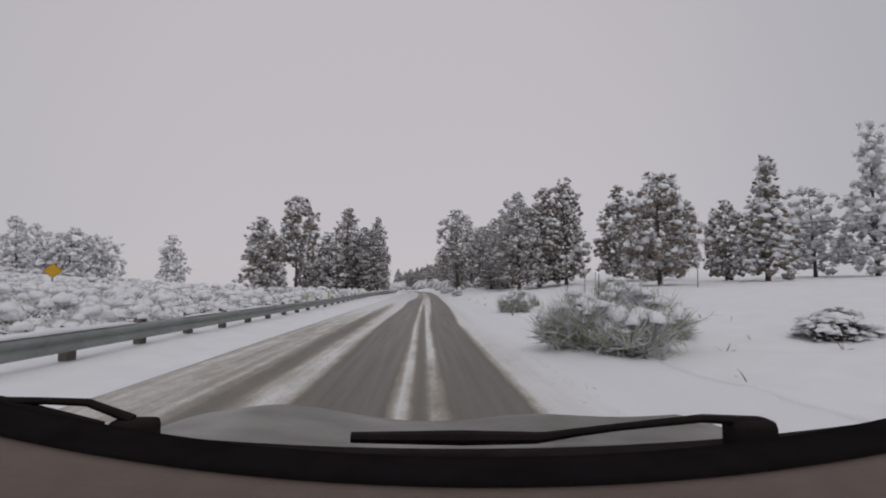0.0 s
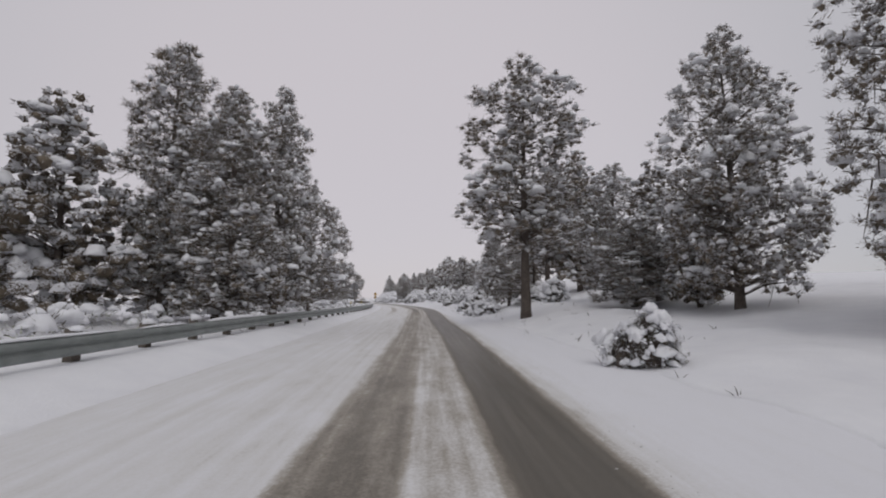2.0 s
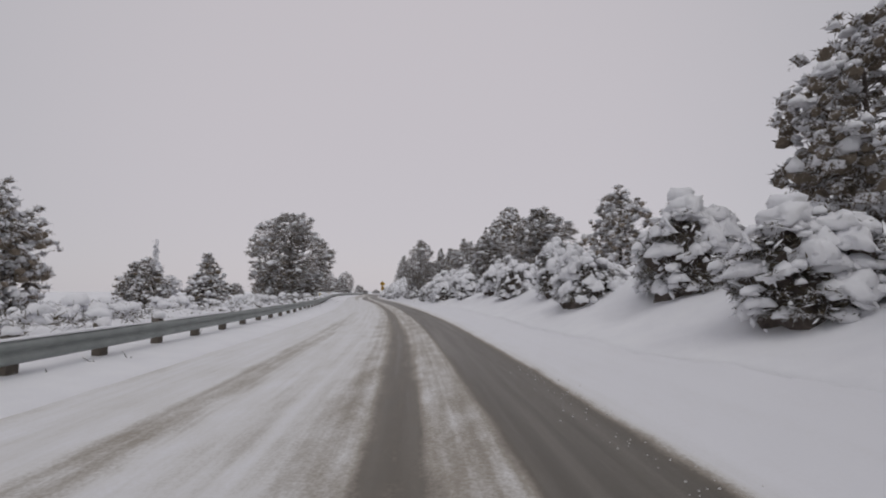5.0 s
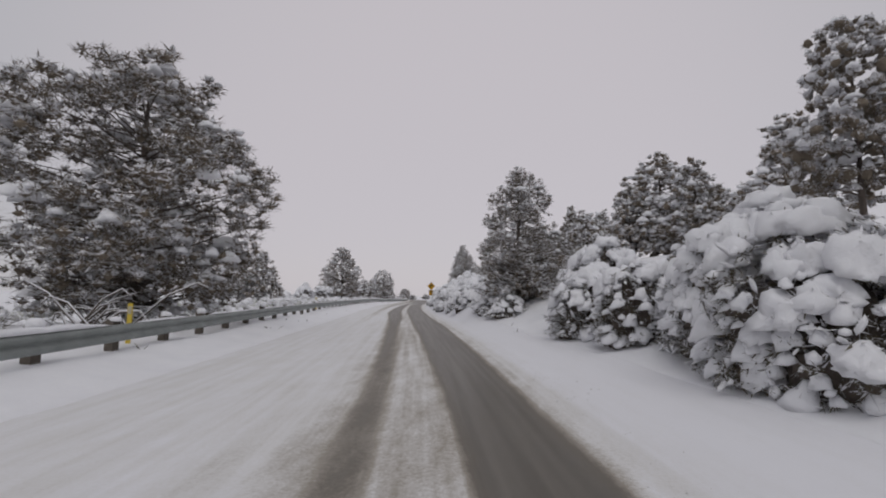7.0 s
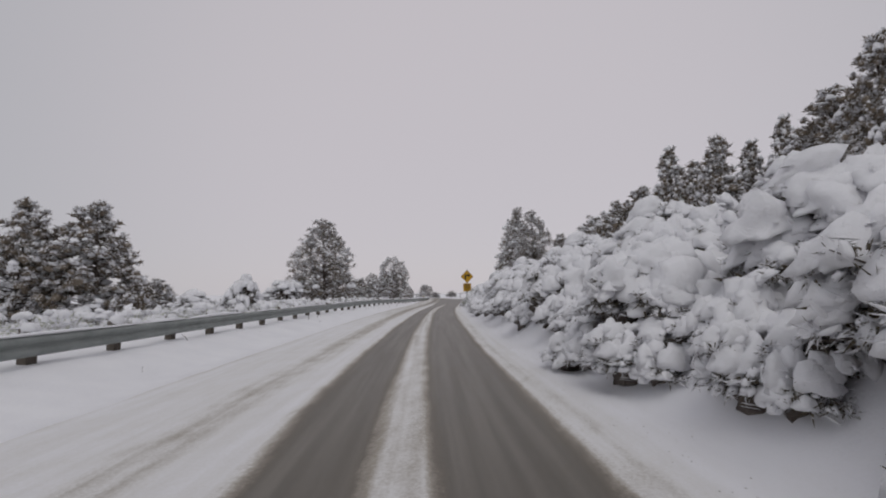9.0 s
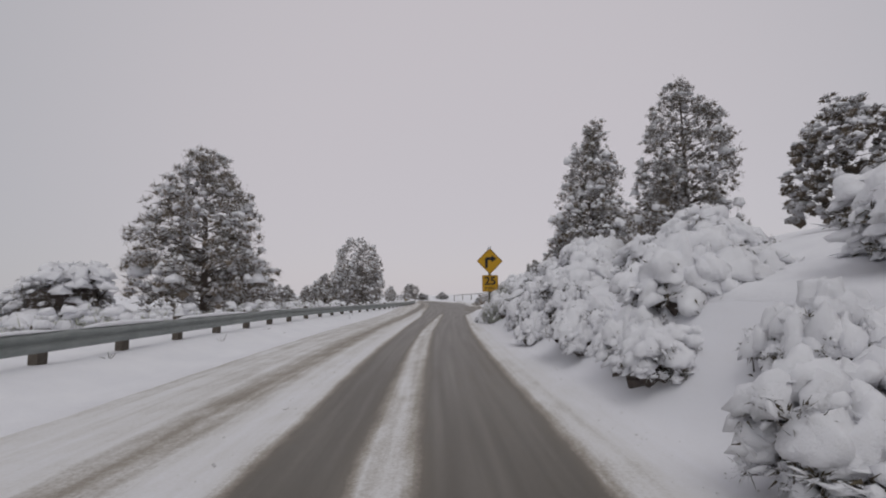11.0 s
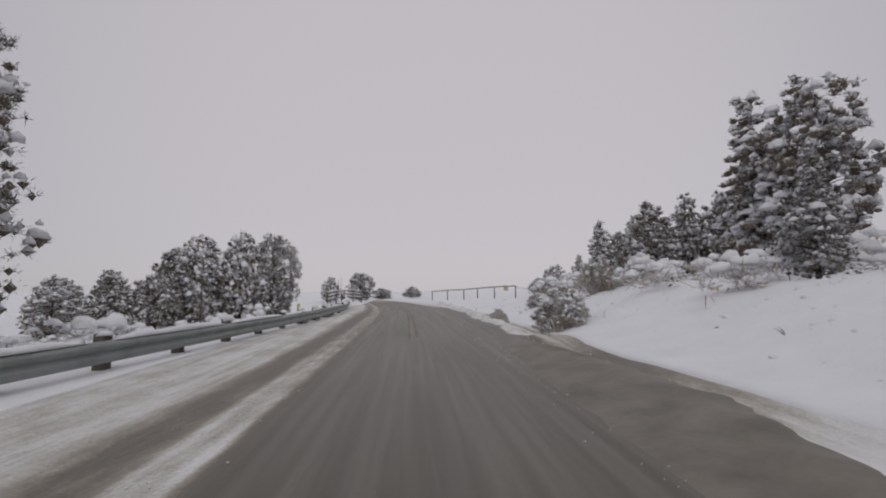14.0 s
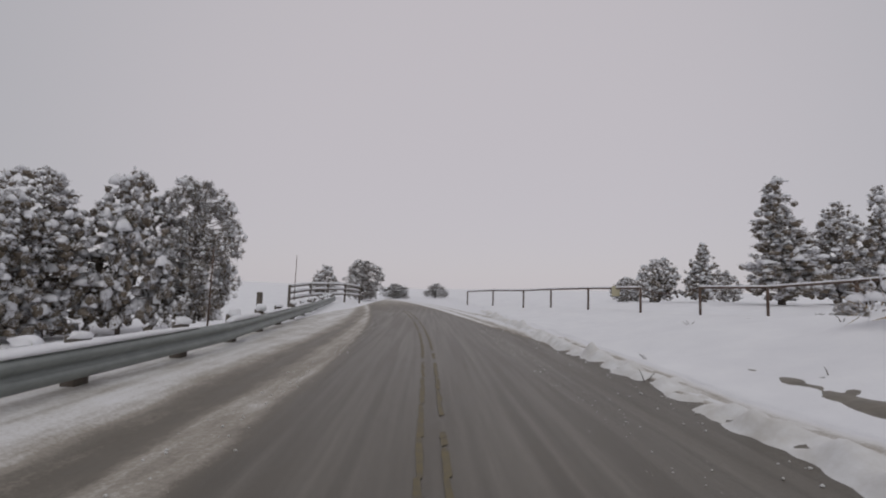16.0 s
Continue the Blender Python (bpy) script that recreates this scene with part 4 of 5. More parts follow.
RIGHT_SECOND = [
    ("P", 68.0, 11.5, 8.1, 1.7),
    ("P", 76.6, 5.9, 4.9, 1.7),
    ("P", 89.0, 9.5, 5.2, 1.2),
    ("P", 94.0, 7.5, 4.0, 1.3),
    ("T", 82.3, 10.2, 12.0, 2.7),
    ("P", 90.2, 7.5, 7.9, 1.3),
    ("P", 83.2, 14.4, 11.0, 1.8),
    ("T", 90.0, 11.2, 11.5, 2.6),
    ("T", 88.6, 12.0, 10.4, 1.7),
    ("P", 97.0, 13.0, 8.0, 1.3),
    ("P", 105.0, 10.8, 5.6, 1.6),
    ("P", 103.0, 9.0, 5.0, 1.3),
    ("P", 101.5, 6.0, 6.2, 1.7),
    ("P", 90.2, 7.1, 7.6, 1.3),
    ("P", 94.6, 7.6, 5.0, 0.95),
    ("P", 110.5, 9.1, 6.7, 1.8),
    ("P", 132.1, 10.2, 6.7, 2.5),
    ("P", 124.1, 11.0, 6.3, 1.8),
    ("P", 140.4, 8.5, 5.8, 2.1),
    ("T", 148.3, 13.0, 9.9, 1.9),
    ("P", 158.4, 20.3, 11.1, 2.4),
    ("P", 170.5, 20.0, 12.8, 3.4),
    ("P", 163.6, 19.7, 8.3, 1.7),
    ("P", 164.6, 11.1, 6.7, 1.5),
]
RIGHT_THIRD = [
    ("P", 153.4, 11.3, 6.9, 1.5),
    ("P", 159.8, 7.5, 4.8, 1.2),
    ("D", 157.0, 4.9, 7.2, 1.9),
    ("C", 207.9, 7.0, 9.2, 2.2),
    ("P", 200.5, 7.5, 7.6, 1.4),
    ("C", 189.9, 13.4, 9.2, 1.5),
    ("C", 187.8, 14.8, 9.2, 1.5),
    ("P", 194.0, 11.9, 6.9, 1.7),
    ("C", 188.7, 19.1, 10.5, 1.4),
    ("P", 183.6, 17.1, 9.8, 1.8),
    ("P", 179.6, 15.5, 10.0, 1.4),
    ("P", 214.8, 12.4, 7.4, 1.8),
    ("P", 228.3, 11.4, 7.3, 1.4),
    ("B", 237.0, 14.4, 8.6, 1.8),
    ("C", 225.4, 17.9, 9.9, 2.0),
    ("P", 222.1, 9.7, 6.5, 1.3),
    ("P", 223.8, 13.8, 7.8, 1.0),
]
RIGHT_FOURTH = [
    ("C", 230.3, 8.0, 4.1, 0.7),
    ("C", 261.1, 17.3, 7.2, 1.6),
    ("P", 242.7, 11.3, 5.3, 1.2),
    ("P", 244.3, 14.2, 6.1, 1.0),
    ("C", 239.0, 13.9, 9.0, 1.5),
    ("P", 243.3, 15.6, 6.0, 1.3),
    ("P", 245.7, 11.4, 4.3, 0.9),
    ("C", 269.3, 18.4, 4.8, 1.2),
    ("B", 271.3, 16.4, 3.9, 1.4),
    ("P", 267.7, 26.3, 7.6, 2.0),
    ("P", 250.5, 14.8, 6.0, 1.3),
    ("C", 267.5, 29.2, 8.8, 1.5),
    ("B", 274.5, 15.5, 2.6, 1.1),
    ("P", 272.3, 21.9, 3.2, 1.0),
]

RIGHT_BEHIND = [
    ("P", 193.9, 16.9, 9.4, 1.8),
    ("C", 190.8, 18.6, 9.8, 1.5),
    ("P", 191.8, 22.3, 10.8, 1.7),
    ("P", 187.7, 21.5, 10.3, 1.8),
    ("P", 196.0, 14.4, 8.4, 1.6),
    ("P", 200.4, 12.1, 7.0, 1.6),
    ("P", 170.0, 16.9, 9.9, 2.0),
    ("P", 161.5, 20.2, 8.0, 1.4),
    ("P", 230.3, 17.7, 8.9, 2.0),
    ("P", 227.6, 17.4, 6.6, 1.5),
    ("P", 176.5, 15.8, 8.6, 1.5),
    ("P", 179.0, 18.6, 9.6, 1.6),
]
LEFT_BEHIND = [
    ("P", 258.3, -19.0, 2.5, 1.8),
    ("P", 262.3, -19.4, 3.8, 1.7),
    ("P", 264.7, -25.2, 3.1, 1.2),
    ("P", 265.1, -29.6, 2.5, 1.8),
    ("P", 212.9, -30.9, 3.3, 2.2),
    ("P", 204.9, -44.6, 5.8, 4.0),
    ("P", 209.5, -43.8, 5.1, 2.9),
]
seed = 100
for stretch in (LEFT_FIRST, LEFT_SECOND, LEFT_THIRD, RIGHT_FIRST, RIGHT_SECOND, RIGHT_THIRD, RIGHT_FOURTH, RIGHT_BEHIND, LEFT_BEHIND):
    for kind, s, u, top, wide in stretch:
        seed += 1
        tall = max(1.2, top - float(ground(s, u)))
        if kind == "S":
            put(HEDGES, s, u, tall, wide, seed)
        else:
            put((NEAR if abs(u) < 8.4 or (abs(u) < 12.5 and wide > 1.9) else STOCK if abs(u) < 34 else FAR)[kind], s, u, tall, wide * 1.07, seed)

# shrubs on the cut bank: s, u, height, radius
BANK_SHRUBS = [
    (54, 3.9, 1.0, 0.75), (76.2, 7.4, 1.1, 1.0), (77.6, 9.3, 1.5, 1.2), (74.6, 6.3, 0.6, 0.6), (75, 4.2, 1.0, 0.9), (77, 3.7, 0.9, 0.8), (84.8, 3.9, 1.15, 0.75), (83.6, 5.3, 0.9, 0.55), (87.5, 5.3, 1.3, 1.1), (92, 5.2, 1.3, 1.2), (90.2, 5.1, 1.2, 0.9), (91.5, 6.7, 1.8, 1.3),
    (96, 5.6, 1.6, 1.4), (105, 6.0, 2.0, 1.5), (108, 5.4, 1.3, 1.2), (112, 6.4, 1.8, 1.4), (116, 5.6, 1.4, 1.2), (120, 6.5, 1.8, 1.4), (125, 6.0, 1.6, 1.3),
    (130, 6.5, 1.8, 1.5), (135, 5.6, 1.5, 1.3), (140, 6.2, 1.9, 1.5),
]
BANK_HEDGE = [
    (143.5, 6.2, 2.1, 1.7), (145.5, 8.2, 2.3, 1.9), (141.2, 4.7, 1.9, 1.4), (143.0, 5.0, 1.9, 1.3), (145.2, 4.7, 1.6, 1.2), (147.4, 4.5, 1.4, 1.1), (149, 5.2, 1.7, 1.3), (152, 6.8, 2.2, 1.6), (158.5, 4.1, 1.6, 1.2), (160.5, 5.1, 1.9, 1.5), (163, 3.6, 1.7, 1.3),
    (165, 5.5, 2.0, 1.5), (167, 3.7, 1.7, 1.3), (169.5, 4.9, 2.1, 1.6), (171.5, 3.6, 1.7, 1.4), (174, 5.4, 2.3, 1.7), (176.5, 3.8, 1.8, 1.5), (179, 5.3, 2.2, 1.7),
    (182, 3.8, 1.8, 1.5), (185, 5.9, 2.1, 1.7),
]
BANK_LAST = [
    (224.2, 5.6, 1.0, 0.8), (217.5, 5.2, 1.7, 1.4), (215.5, 4.6, 1.4, 1.2), (208.4, 2.25, 1.75, 0.6), (207.9, 3.0, 1.7, 0.8), (8.0, 7.4, 0.45, 0.7), (9.2, 8.3, 0.4, 0.6), (220, 5.2, 1.9, 1.4),
    (188, 4.2, 1.7, 1.5), (191, 5.8, 2.1, 1.7), (194, 4.1, 1.6, 1.4), (197, 5.7, 2.1, 1.6), (199.5, 4.1, 1.6, 1.3), (202, 5.5, 2.0, 1.6), (204.5, 4.0, 1.5, 1.3),
    (207, 5.7, 1.9, 1.5), (210.5, 4.3, 1.3, 1.2), (213, 4.0, 1.2, 1.1), (213.5, 6.4, 1.8, 1.5), (217, 6.0, 1.8, 1.4), (219.5, 7.6, 1.9, 1.5), (222, 6.6, 1.4, 1.2),
    (238, 8.5, 1.1, 1.0), (242, 10.5, 1.0, 0.9),
]
# low shrubs along the foot of the bank
foot_rng = random.Random(8)
BANK_FOOT = [(s0 + foot_rng.uniform(-0.5, 0.5), foot_rng.uniform(2.75, 3.5), foot_rng.uniform(1.15, 1.6), foot_rng.uniform(0.6, 1.0)) for s0 in np.arange(165.5, 208, 1.35)]
for row in BANK_SHRUBS + BANK_HEDGE + BANK_LAST + BANK_FOOT:
    seed += 1
    deep = 158 < row[0] < 212 and row[1] < 6.0
    put(DRIFTS if deep else HEDGES, row[0], row[1], max(0.5, row[2] - 0.75) if deep else row[2], row[3], seed, 0.25 if deep else 0.12)
for row in ((99.0, 4.2, 1.2, 1.0), (97.8, 5.4, 1.3, 1.1), (100.5, 4.6, 1.3, 1.3), (102.5, 5.3, 1.5, 1.5), (104.0, 4.6, 0.9, 1.0), (156, 4.2, 1.0, 1.0), (157.4, 3.9, 0.9, 1.0), (158.3, 5.6, 1.2, 1.2)):
    seed += 1
    put(THICKET, *row, seed, 0.05)
for row in ((8.6, 3.55, 0.95, 1.3), (9.7, 4.9, 0.6, 0.75), (20.2, 4.1, 0.8, 0.75), (29, 12, 1.0, 1.3), (207.3, 2.5, 0.7, 0.5), (22, 4.8, 0.6, 0.6), (208.8, 3.3, 0.9, 0.9), (211, 3.7, 0.7, 0.7), (208.0, 2.7, 0.65, 0.6)):
    seed += 1
    put(SAGES, *row, seed, 0.03)
for row in ((221.3, 3.95, 1.8, 1.05), (222.6, 4.7, 1.3, 0.8), (233.6, 4.0, 1.2, 0.78), (237.0, 6.4, 1.2, 0.75), (240.6, 5.2, 0.7, 0.4), (243.5, 7.2, 1.0, 0.8), (251, 11.2, 0.6, 0.4), (240.6, -3.75, 0.28, 0.3), (242.4, -3.6, 0.28, 0.3), (238.8, -3.9, 0.28, 0.35)):
    seed += 1
    put(DRIES, *row, seed, 0.04)
plant_all()


guard_rail(-15, 268)


# ---- low brush in the snow, too many to count ----
def brush_field(name, seed, count, s0, s1, u0, u1, mat):
    rng = np.random.default_rng(seed)
    s, u = rng.uniform(s0, s1, count), u0 + (u1 - u0) * rng.random(count) ** 1.4
    p = flat(s, u)
    c = np.stack([p[:, 0], p[:, 1], ground(s, u) + 0.10], -1)
    rep = 4
    k = np.repeat(np.arange(count), rep)
    size = rng.uniform(0.24, 0.58, count * rep)
    c = c[k] + np.stack([rng.normal(0, 0.35, len(k)), rng.normal(0, 0.35, len(k)), size * rng.uniform(0.1, 0.7, len(k))], -1)
    bv, bf = blades(rng, c, size, 26, 0.24, 0.016, up=0.6)
    field = empty(name, pose(0, 0, 0), "low sagebrush half buried in fresh snow", "brush", kind="stuff")
    tagged(link("foliage", mesh_from("foliage", bv, bf, [mat]), field), kind="stuff")
    twice = np.repeat(np.arange(len(c)), 2)
    w = size[twice] * rng.uniform(0.18, 0.58, len(twice))
    o = c[twice] + np.stack([rng.normal(0, 0.3, len(w)) * size[twice], rng.normal(0, 0.3, len(w)) * size[twice], size[twice] * rng.uniform(0.3, 0.75, len(w))], -1)
    sv, sf = pillows(rng, o, np.stack([w, w * 0.9, w * 0.6], -1), MID_V, MID_F, 1.2)
    tagged(link("snow_load", mesh_from("snow_load", sv, sf, [LUMP], smooth=True), field), kind="stuff")


brush_field("brush_field", 1, 330, 2, 70, -7.5, -48, HEDGE)
brush_field("brush_field", 11, 170, 2, 60, -7.5, -40, SAGE)
brush_field("brush_field", 2, 190, 84, 150, -8, -34, HEDGE)
brush_field("brush_field", 3, 210, 150, 226, -8, -26, SAGE)
brush_field("brush_field", 4, 60, 222, 246, 6.5, 16, DRY)
brush_field("brush_field", 5, 26, 224, 250, -7.5, -18, SAGE)


def twigs(seed, count, s0, s1, u0, u1):
    """Dead stalks that stick out of the snow on the verge."""
    rng = np.random.default_rng(seed)
    pieces = []
    for _ in range(count):
        s, u = rng.uniform(s0, s1), rng.uniform(u0, u1)
        p = spot(s, u, 0.03)
        for _ in range(rng.integers(2, 6)):
            d = Vector((rng.normal(0, 0.5), rng.normal(0, 0.5), rng.uniform(0.3, 1))).normalized() * rng.uniform(0.08, 0.3)
            pieces.append(tube([p, p + d * 0.6, p + d + Vector((0, 0, -0.03))], [0.008, 0.006, 0.002], 4))
    v, f = joined(pieces)
    tagged(link("dead_stalks", mesh_from("dead_stalks", v, f, [BARK])), "thin dead stalks poking out of the snow", "stalks", kind="stuff")


twigs(5, 170, 3, 100, 2.9, 9)
twigs(6, 120, 150, 250, 2.8, 8)
twigs(7, 60, 20, 240, -5.6, -4.6)


# ---- signs ----
def poly(points, depth):
    """A flat plate with that outline in x and z, facing -y."""
    bm = bmesh.new()
    front = [bm.verts.new((x, -depth / 2, z)) for x, z in points]
    back = [bm.verts.new((x, depth / 2, z)) for x, z in points]
    bm.faces.new(front)
    bm.faces.new(list(reversed(back)))
    for i in range(len(points)):
        j = (i + 1) % len(points)
        bm.faces.new((front[j], front[i], back[i], back[j]))
    bmesh.ops.recalc_face_normals(bm, faces=bm.faces)
    return bm


def rounded(half, r, turn=0.0, n=5):
    """A square with rounded corners, turned by that many degrees."""
    out = []
    for q, (cx, cz) in enumerate(((1, 1), (-1, 1), (-1, -1), (1, -1))):
        for k in range(n + 1):
            a = math.pi / 2 * (q + k / n)
            out.append(Vector((cx * (half - r) + r * math.cos(a), cz * (half - r) + r * math.sin(a))))
    c, d = math.cos(radians(turn)), math.sin(radians(turn))
    return [(p.x * c - p.y * d, p.x * d + p.y * c) for p in out]


def ring(half, r, wide, turn, depth):
    outer, inner = rounded(half, r, turn), rounded(half - wide, max(0.01, r - wide), turn)
    bm = bmesh.new()
    n = len(outer)
    a = [bm.verts.new((x, -depth, z)) for x, z in outer]
    b = [bm.verts.new((x, -depth, z)) for x, z in inner]
    a2 = [bm.verts.new((x, 0, z)) for x, z in outer]
    b2 = [bm.verts.new((x, 0, z)) for x, z in inner]
    for i in range(n):
        j = (i + 1) % n
        for q in ((a[i], a[j], b[j], b[i]), (a2[j], a2[i], b2[i], b2[j]), (a[j], a[i], a2[i], a2[j]), (b[i], b[j], b2[j], b2[i])):
            bm.faces.new(q)
    bmesh.ops.recalc_face_normals(bm, faces=bm.faces)
    return bm


def words(name, text, size, mat, parent, m, wide=1.0, weight=0.0):
    cu = bpy.data.curves.new(name, "FONT")
    cu.body, cu.size, cu.align_x, cu.align_y, cu.extrude, cu.offset = text, size, "CENTER", "CENTER", 0.002, weight
    tmp = bpy.data.objects.new(name, cu)
    scene.collection.objects.link(tmp)
    bpy.context.view_layer.update()
    me = bpy.data.meshes.new_from_object(tmp.evaluated_get(bpy.context.evaluated_depsgraph_get()))
    bpy.data.objects.remove(tmp)
    me.materials.clear()
    me.materials.append(mat)
    return link(name, me, parent, m @ Matrix.Diagonal((wide, 1, 1, 1)))


def turn_sign(s, u, turn, lean, label):
    foot = spot(s, u)
    sign = empty("warning_sign", Matrix.Translation((foot.x, foot.y, 0.0)) @ pose(0, 0, 0, 0, lean, bearing(s) + turn), label, "road sign")
    bm = bmesh.new()
    box(bm, (0, 0.07, 1.40), (0.10, 0.10, 3.4), 0.008)
    part("post", bm, TIMBER, sign)
    mid = Matrix.Translation((0, 0, 2.83))
    panel = part("diamond_panel", poly(rounded(0.440, 0.05, 45), 0.006), YELLOW, sign, "yellow diamond panel", m=mid)
    part("border", ring(0.424, 0.04, 0.016, 45, 0.004), BLACK, panel, m=Matrix.Translation((0, -0.003, 0)))
    arrow = [(-0.23, -0.31), (-0.23, 0.10), (-0.20, 0.15), (-0.15, 0.18), (0.08, 0.18), (0.08, 0.28), (0.33, 0.115), (0.08, -0.05), (0.08, 0.05), (-0.10, 0.05), (-0.10, -0.31)]
    part("arrow", poly(arrow, 0.004), BLACK, panel, "black right-turn arrow", m=Matrix.Translation((0.0, -0.0055, 0.0)))
    part("back", poly(rounded(0.438, 0.05, 45), 0.002), GREYBACK, panel, "bare grey metal back", m=Matrix.Translation((0, 0.006, 0)))
    low = Matrix.Translation((0, 0, 1.80))
    plate = part("speed_plate", poly(rounded(0.381, 0.04), 0.006), YELLOW, sign, "yellow square advisory plate", m=low)
    part("border", ring(0.368, 0.035, 0.014, 0, 0.004), BLACK, plate, m=Matrix.Translation((0, -0.003, 0)))
    part("back", poly(rounded(0.379, 0.04), 0.002), GREYBACK, plate, "bare grey metal back", m=Matrix.Translation((0, 0.006, 0)))
    words("number", "25", 0.52, BLACK, plate, pose(0, -0.006, 0.10, 90), 1.08, 0.012)
    words("unit", "MPH", 0.215, BLACK, plate, pose(0, -0.006, -0.24, 90), 1.15, 0.0)
    rng = np.random.default_rng(3)
    v, f = lumps(rng, np.array([[0.0, 0.02, 3.45], [-0.06, 0.02, 3.40], [0.03, 0.03, 3.49]]), np.array([[0.09, 0.07, 0.06], [0.07, 0.06, 0.05], [0.05, 0.05, 0.05]]), DOME_V, DOME_F, 0.05)
    link("snow_cap", mesh_from("snow_cap", v, f, [LUMP], smooth=True), sign, label="small heap of snow")
    return sign


turn_sign(208.7, 2.4, 11, 0, "yellow right-turn warning sign with a 25 mph advisory plate")
turn_sign(106.3, -7.2, 152, 3.5, "warning sign seen from its grey back on a leaning wooden post")


def far_sign(s, u, high):
    """A small diamond warning sign on its post, far out in the field."""
    sign = empty("warning_sign", Matrix.Translation(spot(s, u)) @ pose(0, 0, 0, 0, 0, bearing(s) + 30), "distant yellow diamond sign on a thin post", "road sign")
    bm = bmesh.new()
    box(bm, (0, 0.05, high / 2 - 0.2), (0.09, 0.07, high + 0.3), 0.008)
    part("post", bm, TIMBER, sign)
    panel = part("diamond_panel", poly(rounded(0.40, 0.05, 45), 0.006), YELLOW, sign, "yellow diamond panel", m=Matrix.Translation((0, 0, high - 0.35)))
    part("border", ring(0.385, 0.04, 0.016, 45, 0.004), BLACK, panel, m=Matrix.Translation((0, -0.003, 0)))


far_sign(35, -27.2, 1.95)


def marker(s, u, h):
    p = spot(s, u)
    m = empty("delineator", Matrix.Translation(p) @ pose(0, 0, 0, 0, 0, bearing(s)), "yellow flat roadside delineator behind the guardrail", "marker", "delineators along the guardrail")
    bm = bmesh.new()
    box(bm, (0, 0, h / 2 - 0.1), (0.10, 0.025, h + 0.2), 0.008)
    part("blade", bm, MARKER, m)
    bm = bmesh.new()
    box(bm, (0, -0.016, h - 0.14), (0.075, 0.006, 0.16), 0.002)
    part("reflector", bm, PALE, m, "pale reflector")


for s in (24, 29, 46, 84, 146, 168, 239):
    marker(s, float(rail_u(s)) - 0.45, 0.85 if s < 200 else 0.7)


def snow_pole(s, u, top):
    p = spot(s, u)
    h = top - p.z
    m = empty("snow_pole", Matrix.Translation(p) @ pose(0, 0, 0, 0, 0.6, 0), "tall thin dark snow pole beside the guardrail", "pole", "snow poles")
    v, f = tube([(0, 0, -0.2), (0, 0, h * 0.5), (0, 0, h)], [0.016, 0.014, 0.011], 8)
    link("shaft", mesh_from("shaft", v, f, [PIPE], smooth=True), m)
    bm = bmesh.new()
    box(bm, (0, 0, 0.10), (0.06, 0.06, 0.4), 0.01)
    part("sleeve", bm, TIMBER, m)


snow_pole(234.0, -5.3, 2.05)
snow_pole(247.3, -3.75, 1.85)
snow_pole(256, -4.7, 2.3)
bm = bmesh.new()
box(bm, (0, 0, 0.30), (0.10, 0.10, 1.2), 0.01)
tagged(part("wooden_post", bm, TIMBER, None, m=Matrix.Translation(spot(250.2, -3.9))), "squared weathered wooden post behind the guardrail", "post")

# ---- pipe fence round the field ----
FENCE = [(247.5, 14.4), (251.5, 11.9), (253.4, 10.8), (255.2, 9.7), (257.2, 8.5), (260, 7.4), (262.6, 6.4), (265, 5.5), (268.5, 4.3), (272, 3.0)]


def pipe_fence():
    fence = empty("pipe_fence", pose(0, 0, 0), "rusty pipe fence with snow along its top rail", "fence")
    tops = []
    for s, u in FENCE:
        p = spot(s, u)
        v, f = tube([p - Vector((0, 0, 0.2)), p + Vector((0, 0, 1.0))], [0.045, 0.045], 8)
        link("post", mesh_from("post", v, f, [PIPE], smooth=True), fence)
        tops.append(p + Vector((0, 0, 1.0)))
    for i, (a, b) in enumerate(zip(tops, tops[1:])):
        if i == 3:
            m = a.lerp(b, 0.5) - Vector((0, 0, 0.22))
            v, f = tube([a, a.lerp(m, 0.5) - Vector((0, 0, 0.07)), m, b.lerp(m, 0.5) - Vector((0, 0, 0.07)), b], [0.014] * 5, 6)
            link("chain", mesh_from("chain", v, f, [PIPE]), fence)
            continue
        v, f = tube([a, b], [0.04, 0.04], 8)
        link("top_rail", mesh_from("top_rail", v, f, [PIPE], smooth=True), fence)
        d = (b - a).normalized()
        q = d.cross(Vector((0, 0, 1)))
        v = [w + t * q + Vector((0, 0, z)) for w in (a, b) for t, z in ((-0.035, 0.03), (0, 0.075), (0.035, 0.03))]
        link("snow_strip", mesh_from("snow_strip", v, [(0, 1, 4, 3), (1, 2, 5, 4), (2, 0, 3, 5), (0, 2, 1), (3, 4, 5)], [LUMP]), fence)
    p = spot(258.4, 8.0)
    bm = bmesh.new()
    box(bm, (0, 0, 0.85), (0.34, 0.012, 0.42), 0.004)
    part("notice", bm, PALE, fence, "small pale notice board", m=Matrix.Translation(p) @ pose(0, 0, 0, 0, 0, bearing(258)))


pipe_fence()


